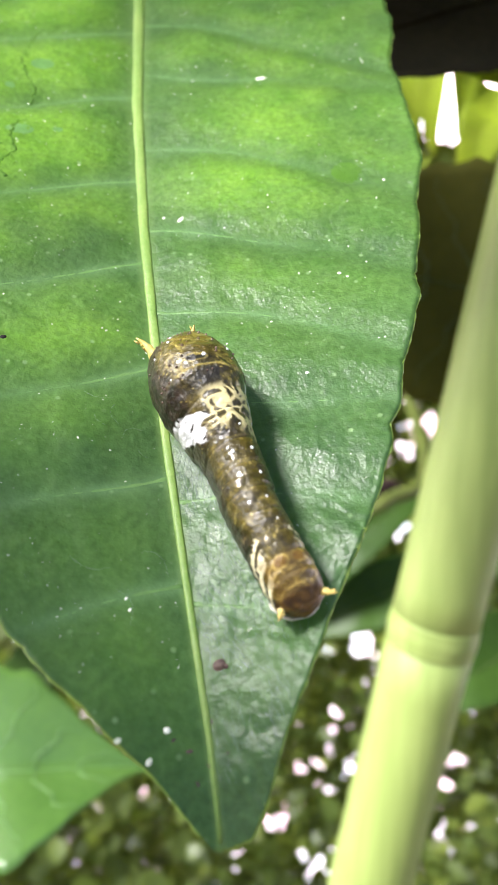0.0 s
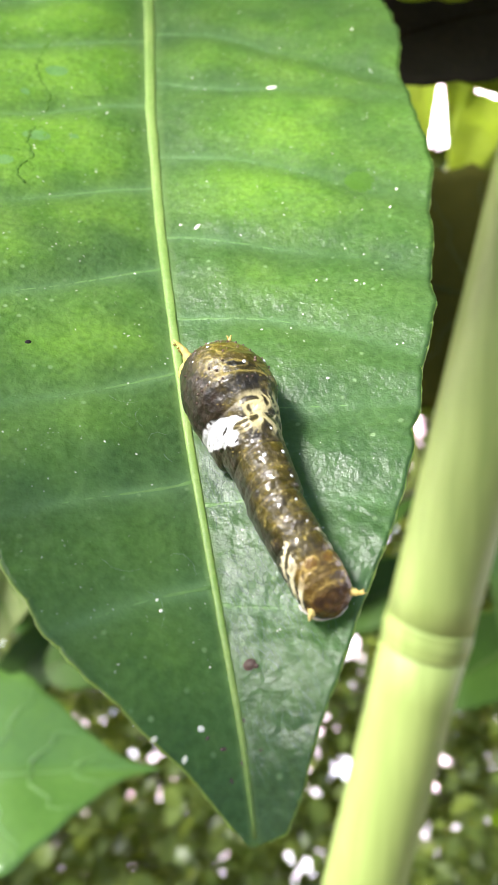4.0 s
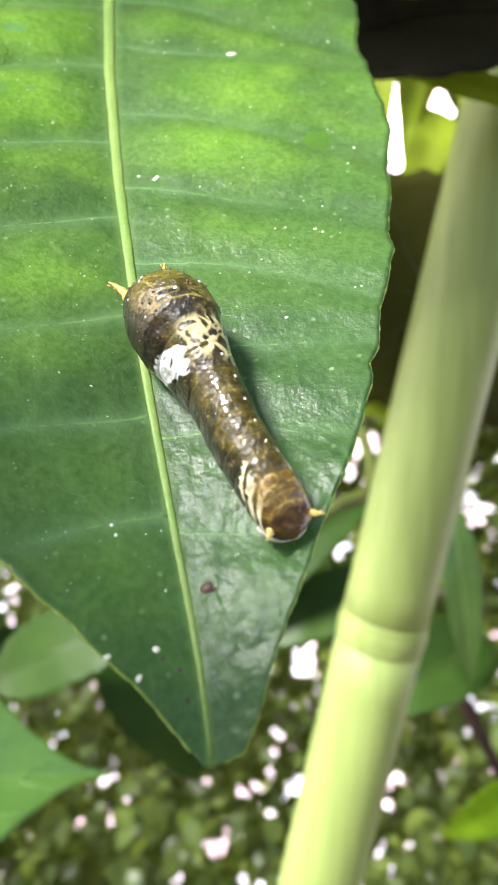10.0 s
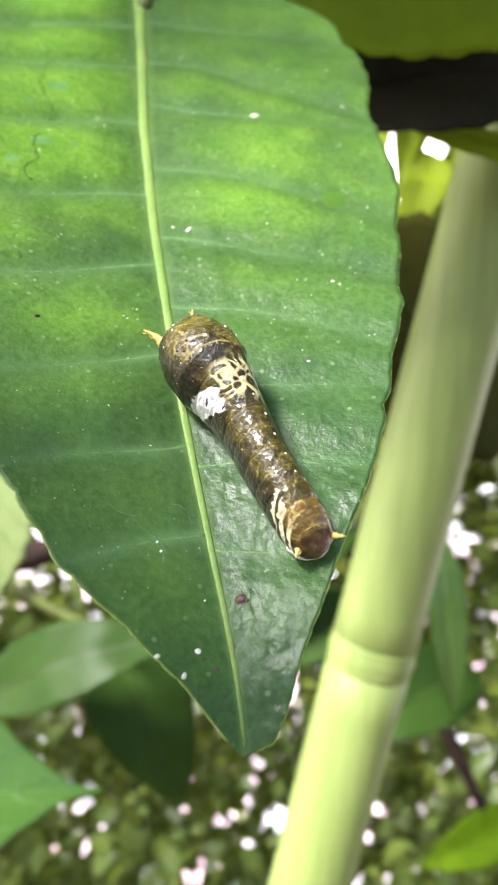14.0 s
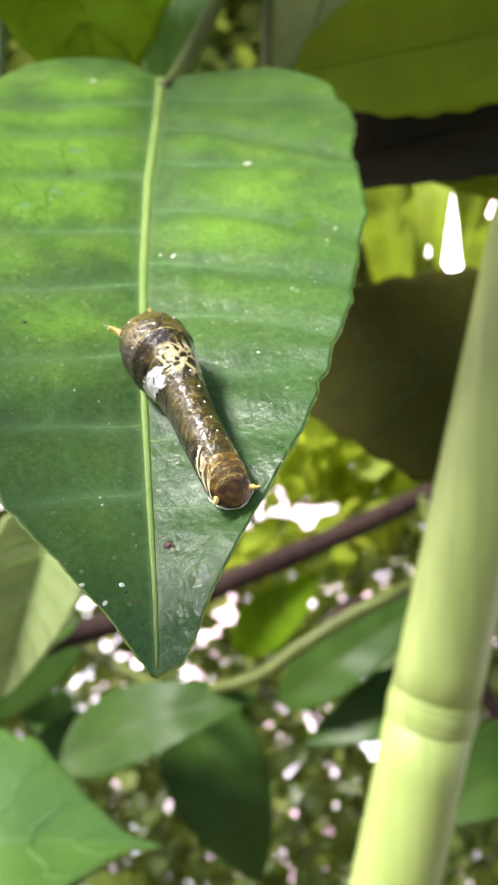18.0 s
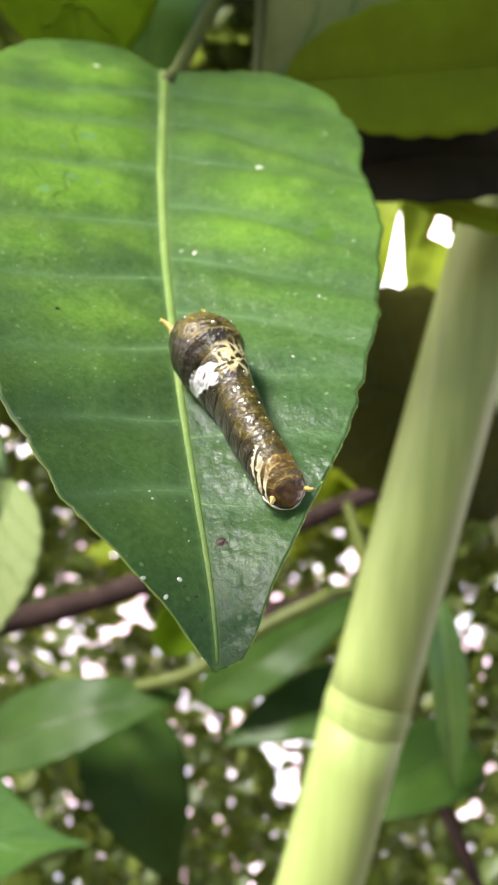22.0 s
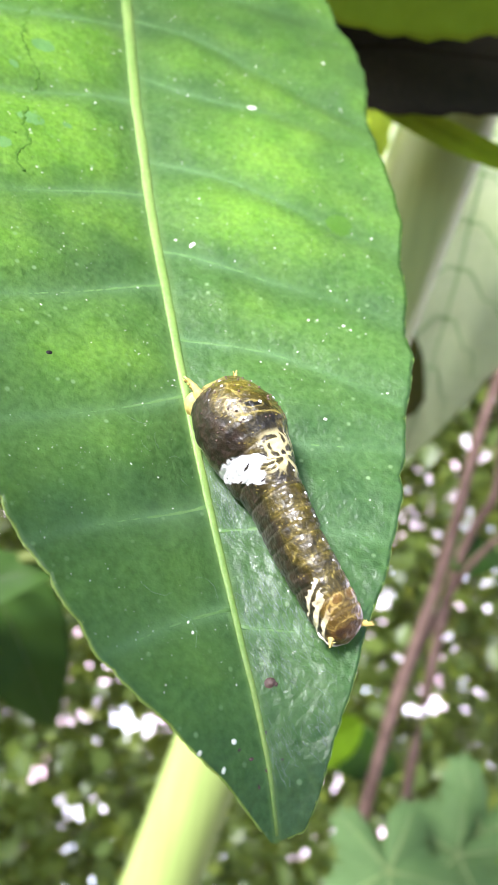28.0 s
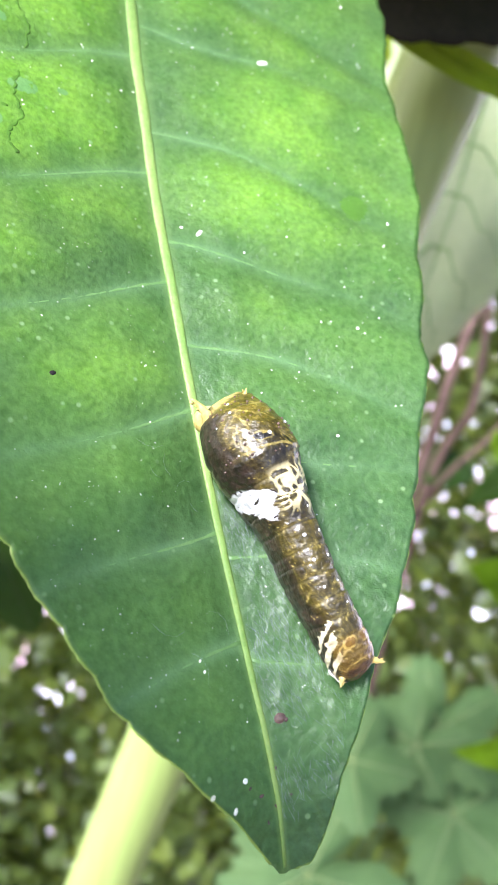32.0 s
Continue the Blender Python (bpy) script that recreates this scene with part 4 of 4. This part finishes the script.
add_leaf(bush, (-7.6, 27, -12.6), (0, 26, -9.6), 3.4, (0, -0.8, 0.7), SHADED_GREEN, "dark glossy green leaf")
add_leaf(bush, (-3.3, 30, -11.0), (0.2, 29, -18), 4.6, (0.1, -0.9, 0.5), SHADED_GREEN, "dark glossy green leaf")
add_leaf(bush, (0.8, 32, -11.8), (8.2, 32, -6.4), 3.0, (0.2, -0.8, 0.6), SHADED_GREEN, "green leaf in shade")
add_leaf(bush, (9.5, 33, -10.5), (2.0, 32, -13.5), 3.4, (0.1, -0.8, 0.6), SHADED_GREEN, "dark glossy green leaf")
add_leaf(bush, (-1.5, 38, -11), (2.8, 38, -6.8), 3.2, (0, -1, 0.3), LIME, "yellow-green leaf in thin shade")
add_leaf(bush, (8.9, 25.0, -5.3), (10.0, 25.0, -12.2), 1.5, (-0.2, -1, 0.3), GREEN, "slender green leaf hanging beside the stem", fold=0.3)
rng = random.Random(23)
for i in range(46):
    x, y = rng.uniform(-28, 36), rng.uniform(24, 52)
    z = rng.uniform(-46, -9) * y / 40
    a, l = rng.uniform(0, 6.28), rng.uniform(6, 10)
    tip = (x + l * math.cos(a) * 0.8, y + rng.uniform(-3, 3), z + l * math.sin(a) * 0.5 - 2.5)
    if abs(x - 6) < 5 and y < 30 or x < 20 and z < -0.42 * y:
        continue
    add_leaf(bush, (x, y, z), tip, l * rng.uniform(0.38, 0.52), (rng.uniform(-.4, .4), -0.7, rng.uniform(0.2, 1)), rng.choice((SHADED_GREEN, SHADED_GREEN, GREEN, SHADED_GREEN, LIME)), "glossy green leaf in shade", fold=rng.uniform(0.05, 0.3))


# ---- a low plant with lobed leaves ----
def lobed_leaf(owner, at, size, face, turn, material):
    z = Vector(face).normalized()
    x = Vector((1, 0, 0)).cross(z).cross(z).normalized()
    y = z.cross(x)
    c, verts, faces = cm(*at), [], []
    rings, sides = 7, 120
    for layer in (0, 1):
        verts.append(c - z * 0.0003 * layer)
        for j in range(1, rings + 1):
            for i in range(sides):
                w = 2 * math.pi * i / sides
                lobe = 0.62 + 0.30 * abs(math.cos(2.5 * w)) ** 1.5 + 0.05 * math.sin(31 * w) - 0.35 * math.exp(-((w - math.pi) / 0.22) ** 2)
                r = size / 100 * lobe * j / rings
                h = 0.05 * size / 100 * (math.cos(5 * w) * (j / rings) - 1.6 * (j / rings) ** 2)
                verts.append(c + x * (r * math.cos(w + turn)) + y * (r * math.sin(w + turn)) + z * (h - 0.0003 * layer))
    n = 1 + rings * sides
    for layer in (0, 1):
        b = layer * n
        for i in range(sides):
            i2 = (i + 1) % sides
            faces.append((b, b + 1 + i, b + 1 + i2))
            for j in range(rings - 1):
                p = b + 1 + j * sides
                faces.append((p + i, p + sides + i, p + sides + i2, p + i2))
    ob = part("leaf", mesh_of("leaf", verts, faces), material, owner)
    for k in range(5):
        w = turn + (k - 2) * 1.2566
        pts = [c + x * (size / 100 * 0.85 * q * math.cos(w)) + y * (size / 100 * 0.85 * q * math.sin(w)) + z * (0.0006 - 0.05 * size / 100 * (1.6 * q * q - q)) for q in np.linspace(0, 1, 8)]
        part("vein", mesh_of("vein", *tube(pts, [0.0007 - 0.00007 * i for i in range(8)], 5)), PALE if material == LOBED else DULL, ob)
    return ob


vine = tagged(new("low_plant"), "low soft plant with pale lobed toothed leaves", "plant")
for at, size, face, turn in (((19.5, 33, -39.5), 7.5, (-.3, -.7, .7), 0.3), ((31.5, 39, -33.5), 6.0, (-.4, -.7, .7), 1.0), ((33.5, 37, -40), 6.5, (-.4, -.6, .8), 2.2), ((22.5, 36, -33), 5.0, (-.2, -.7, .7), 1.6),
                             ((29, 38, -34), 4.5, (-.3, -.8, .5), 0.7)):
    lobed_leaf(vine, at, size, face, turn, LOBED if at[0] > 18 else SHADED_GREEN)
    add_twig(vine, "leafstalk", [at, (at[0] + 1, at[1] + 3, at[2] - 8), (22, 42, -90)], 0.12, 0.25, SHOOT)


# ---- an unseen bough, added behind the eye to shade the lower blade and the stem ----
bough = tagged(new("shade_bough"), "unseen leafy bough, added to cast shade", "branch")
for (u, v), far, turn, l in (((0.3, -1.7), 7, 0.4, 4.8), ((1.5, -2.4), 8.5, 1.2, 4.6), ((-1.0, -1.4), 7.5, 1.7, 4.4), ((-1.4, -3.0), 7, 0.1, 5.5)):
    p = LEAF @ Vector((v / 100, u / 100, 0)) + TO_SUN * far / 100
    side = TO_SUN.cross(Vector((math.cos(turn), math.sin(turn), 0.2))).normalized() * l / 200
    a, b = (p - side - Vector((0, 0, EYE))) * 100, (p + side - Vector((0, 0, EYE))) * 100
    add_leaf(bough, tuple(a), tuple(b), l * 0.5, tuple(TO_SUN), GREEN, "")
add_leaf(bough, (-2.6, 9.8, 10.7), (3.6, 9.2, 10.2), 4.6, tuple(TO_SUN), GREEN, "")
# Unseen leaves added toward the sun to shade the upper stem.
for z0, far, wide_ in ((-0.6, 20, 4.6), (5.0, 20, 5.0), (11.0, 20, 5.0)):
    p = (stem_at(z0) + TO_SUN * far / 100 - Vector((0, 0, EYE))) * 100
    add_leaf(bough, tuple(p - Vector((0.7, -0.3, 4.2))), tuple(p + Vector((0.7, -0.3, 4.2))), wide_, tuple(TO_SUN), GREEN, "")
    add_twig(bough, "twig", [tuple(p + Vector((0.7, -0.3, 4.2))), tuple(p + Vector((0, -1, 9))), (-6, 4, 40)], 0.1, 0.2, TWIG)
add_twig(bough, "twig", [(-2.6, 9.8, 10.7), (-6, 4, 13), (-14, -8, 80)], 0.12, 0.3, TWIG)
add_twig(bough, "twig", [(-3.6, 0.5, 3.8), (-4.6, -0.5, 5), (-8, -6, 14), (-20, -10, 160)], 0.2, 0.6, TWIG)


# ---- farther foliage, ground and distance ----
def leaf_cloud(name, count, low, high, size, seed, keep):
    """Many small folded leaves, each with seven points, scattered where keep() allows."""
    rs = np.random.RandomState(seed)
    rng = random.Random(seed)
    spots = []
    while len(spots) < count:
        p = Vector([rng.uniform(a, b) for a, b in zip(low, high)])
        if keep(p, rng):
            spots.append(p)
    spots = np.array(spots)
    l = rs.uniform(*size, count)
    w = l * rs.uniform(0.5, 0.75, count)
    shape = np.array([(0, 0, 0), (0.5, 0.3, 0.06), (0.45, 0.65, 0.04), (0, 1, -0.12), (-0.45, 0.65, 0.04), (-0.5, 0.3, 0.06), (0, 0.5, -0.02)])
    local = shape[None] * np.stack([w, l, l], 1)[:, None]
    ax, ay, az = rs.uniform(-1.3, 1.3, count), rs.uniform(-0.8, 0.8, count), rs.uniform(0, 6.283, count)
    zero, one = np.zeros(count), np.ones(count)

    def turned(a, i, j):
        m = np.zeros((count, 3, 3))
        m[:, [0, 1, 2], [0, 1, 2]] = 1
        m[:, i, i], m[:, j, j], m[:, i, j], m[:, j, i] = np.cos(a), np.cos(a), -np.sin(a), np.sin(a)
        return m

    rot = turned(az, 0, 1) @ turned(ay, 0, 2) @ turned(ax, 1, 2)
    middle = spots + rot[:, :, 1] * l[:, None] * 0.5 - (0, 0, EYE)
    stays = np.ones(count, bool)
    jitter = random.Random(31)
    holes = [(sx + jitter.gauss(0, 0.022) * (k > 0), sz + jitter.gauss(0, 0.022) * (k > 0)) for i, (sx, sz) in enumerate(GAPS + LOW_GAPS) for k in range(7 if i in (2, 3) else 3)]
    holes += [(jitter.uniform(-0.5, 0.8), jitter.uniform(-0.95, -0.15)) for k in range(110)]
    holes += [(jitter.uniform(0.35, 0.9), jitter.uniform(-0.75, 0.1)) for k in range(35)]
    holes += [(sx + jitter.gauss(0, 0.013), sz + jitter.gauss(0, 0.013)) for sx, sz in WIDE_GAPS for k in range(9)]
    toward = middle / middle[:, 1:2]
    stays &= np.hypot(toward[:, 0] - 0.27, toward[:, 2] - 0.33) > 0.09
    open_sky = np.hypot((toward[:, 0] - 0.05) / 0.17, (toward[:, 2] + 0.055 - 0.35 * (toward[:, 0] - 0.05)) / 0.075) < 1
    if name != "sunlit_foliage":
        stays &= ~(open_sky & (rs.uniform(0, 1, count) < 0.86))
    for sx, sz in holes:
        d = np.array((sx, 1, sz)) / math.sqrt(1 + sx * sx + sz * sz)
        off = np.linalg.norm(middle - (middle @ d)[:, None] * d, axis=1)
        stays &= off > 0.205 * l + 0.001
    for x, y, z in SUNNY:
        way = middle - np.array((x, y, z)) / 100
        along = way @ np.array(TO_SUN)
        off = np.linalg.norm(way - along[:, None] * np.array(TO_SUN), axis=1)
        stays &= (off > 0.5 * l + 0.03 + 0.18 * along) | (along < 0.02)
    rot, local, spots = rot[stays], local[stays], spots[stays]
    count = len(spots)
    verts = (np.einsum("nij,nkj->nki", rot, local) + spots[:, None]).reshape(-1, 3)
    tri = np.array([(0, 1, 6), (1, 2, 6), (2, 3, 6), (3, 4, 6), (4, 5, 6), (5, 0, 6)])
    faces = (tri[None] + 7 * np.arange(count)[:, None, None]).reshape(-1)
    me = bpy.data.meshes.new(name)
    me.vertices.add(len(verts))
    me.vertices.foreach_set("co", verts.ravel())
    me.loops.add(len(faces))
    me.loops.foreach_set("vertex_index", faces)
    me.polygons.add(len(faces) // 3)
    me.polygons.foreach_set("loop_start", np.arange(0, len(faces), 3))
    me.update(calc_edges=True)
    return me


def ground_z(x, y):
    """Level at the plant, then a steep drop, added so the backdrop glow shows low down."""
    return -1.5 * min(7.0, max(0.0, y - 0.6))


# Gaps in the thicket through which the backdrop glow shows: sideways and upward slopes from the eye.
GAPS = [(0.164, 0.362), (0.231, 0.369), (0.04, -0.069), (-0.027, -0.054), (-0.087, -0.202), (-0.168, -0.244), (-0.103, -0.247), (-0.307, -0.246), (-0.316, -0.321), (-0.267, -0.307), (0.147, -0.269), (0.125, -0.36), (-0.078, 0.586), (0.072, -0.61), (0.109, -0.623), (0.168, -0.385), (0.416, -0.201), (-0.191, -0.686), (-0.114, -0.654), (0.401, -0.485), (0.446, -0.524)]
LOW_GAPS = [(0.372, -0.43), (0.679, -0.602), (0.595, -0.717), (0.574, -0.298), (0.115, -0.616), (0.185, -0.636), (0.158, -0.706), (0.107, -0.781), (0.708, -0.348), (-0.094, -0.278), (0.119, -0.594), (0.539, -0.397), (0.11, -0.792), (0.173, -0.891), (0.102, -1.081), (0.805, -0.906), (0.821, -0.718)]


# Wider gaps, where patches of the backdrop glow show.
WIDE_GAPS = [(0.228, -0.134), (0.164, -0.401), (0.408, -0.214), (0.166, -0.428), (-0.043, -0.088), (0.057, -0.075), (-0.079, -0.219), (-0.142, -0.256), (-0.298, -0.258), (0.102, -0.78), (0.213, -0.628), (0.628, -0.604), (0.168, -0.634), (-0.097, -0.249), (0.651, -0.168), (0.737, -0.348), (0.823, -0.418), (0.856, -0.623), (0.693, -0.599), (0.684, -0.604)]


def clumped(p, rng):
    ahead = p.y > 0.45 + 0.25 * abs(p.x)
    return ahead and noise.noise(p * 2.6) + 0.7 * noise.noise(p * 7.0) > rng.uniform(-0.75, 0.30)


for count, low, high, size, seed in ((36000, (-0.8, 0.62, -0.45), (1.2, 1.1, 1.7), (0.015, 0.036), 5), (55000, (-1.5, 1.1, -1.6), (2.0, 2.0, 2.6), (0.035, 0.07), 6), (45000, (-2.6, 2.0, -3.4), (3.4, 3.0, 3.6), (0.05, 0.10), 7)):
    tagged(part("far_foliage", leaf_cloud("far_foliage", count, low, high, size, seed, clumped), FAR, None, "dense shaded thicket of small green leaves"), category="foliage", kind="stuff")


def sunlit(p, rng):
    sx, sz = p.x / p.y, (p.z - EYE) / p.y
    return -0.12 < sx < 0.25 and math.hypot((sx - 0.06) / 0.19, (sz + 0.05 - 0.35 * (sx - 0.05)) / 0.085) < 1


# Patch of leaves whose bright yellow colour stands in for sunlight.
tagged(part("sunlit_foliage", leaf_cloud("sunlit_foliage", 620, (-0.12, 0.58, 0.75), (0.26, 0.95, 1.0), (0.030, 0.075), 12, sunlit), YELLOW, None, "yellow-green leaves with sunlight put into their colour"), category="foliage", kind="stuff")


def overhead(p, rng):
    return p.y > 0.1 or p.z > 1.9 and p.x > 0.3


tagged(part("canopy", leaf_cloud("canopy", 9000, (-1.6, 0.0, 1.25), (2.0, 2.4, 2.6), (0.09, 0.15), 9, overhead), FAR, None, "leafy canopy overhead"), category="foliage", kind="stuff")

cells = [math.copysign(abs(k / 40) ** 3 * 300 + abs(k / 40) * 3, k) for k in range(-40, 41)]
gv = [(x, y, ground_z(x, y) + 0.03 * noise.noise(Vector((x * 3, y * 3, 0)))) for y in cells for x in cells]
gf = [(j * 81 + i, j * 81 + i + 1, j * 81 + i + 82, j * 81 + i + 81) for j in range(80) for i in range(80)]
tagged(part("ground", mesh_of("ground", gv, gf), SOIL, None, "brown soil with leaf litter, on an added falling bank"), category="ground", kind="structure")

# Glowing shell added behind the thicket.
bm_, bt, bo = nodes_of("backdrop_glow")
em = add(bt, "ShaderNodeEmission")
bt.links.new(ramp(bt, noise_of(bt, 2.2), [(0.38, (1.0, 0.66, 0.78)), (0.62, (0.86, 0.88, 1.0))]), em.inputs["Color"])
# Open sky glows higher up; the dimmer low glow is added for bright specks.
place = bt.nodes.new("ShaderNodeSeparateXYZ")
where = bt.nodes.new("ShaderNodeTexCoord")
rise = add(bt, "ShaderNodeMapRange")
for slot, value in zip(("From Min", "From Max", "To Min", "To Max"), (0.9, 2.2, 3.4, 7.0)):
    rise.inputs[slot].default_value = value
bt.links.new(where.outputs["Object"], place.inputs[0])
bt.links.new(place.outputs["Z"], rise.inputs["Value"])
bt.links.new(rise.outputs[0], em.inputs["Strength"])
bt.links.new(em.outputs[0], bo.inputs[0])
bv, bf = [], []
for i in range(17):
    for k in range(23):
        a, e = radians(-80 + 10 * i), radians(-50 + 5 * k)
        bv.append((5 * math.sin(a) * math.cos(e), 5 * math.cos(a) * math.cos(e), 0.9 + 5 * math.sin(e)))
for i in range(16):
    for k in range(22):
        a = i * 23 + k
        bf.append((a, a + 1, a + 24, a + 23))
tagged(part("backdrop", mesh_of("backdrop", bv, bf), bm_, None, "glowing shell for sky, carried below the horizon for bright specks"), category="backdrop", kind="structure")

# Turns of the fore body, degrees, over the seconds.
SWAY = [(0, -5.3, 12.6, -5.6), (1, -6.1, 14.3, -6.9), (2.5, -7.5, 16.6, -8.7), (4.5, -9.4, 19.4, -11.0), (5, -9.7, 19.3, -10.8), (6, -9.0, 16.9, -8.9), (7, -7.0, 13.4, -6.8), (8, -4.7, 9.7, -5.0), (9, -3.0, 6.7, -3.3), (10, -2.0, 4.6, -2.4), (11, -1.0, 3.0, -1.7), (12, -0.2, 1.5, -0.6), (13, 0, 0, 0), (14, 0.2, -1.0, 1.2), (14.5, 0.3, -1.2, 1.9), (16.5, 1.2, -0.7, 3.1), (17, 1.3, -0.1, 3.0), (18, 1.3, 1.9, 2.5), (19, 1.0, 3.6, 1.7), (20, 0.2, 4.4, 0.3), (21, -1.5, 5.1, -2.1), (22, -3.3, 6.0, -4.1), (23, -4.5, 7.7, -5.3), (24, -5.6, 10.0, -6.5), (25, -6.8, 11.9, -7.9), (25.5, -7.4, 12.2, -8.4), (27.5, -9.4, 11.3, -7.5), (28, -9.3, 10.9, -7.2), (29, -7.9, 9.6, -6.1), (30, -6.3, 8.1, -5.4), (31, -6.3, 6.7, -5.3), (32, -7.0, 5.4, -5.8)]


def motions():
    walk(thorax, [(t, pose(*(FRONT / 100), a, b, c)) for t, a, b, c in SWAY])
    walk(middle, [(t, pose(*(MIDDLE / 100), 0.3 * a, 0.3 * b, 0.3 * c)) for t, a, b, c in SWAY])


motions()
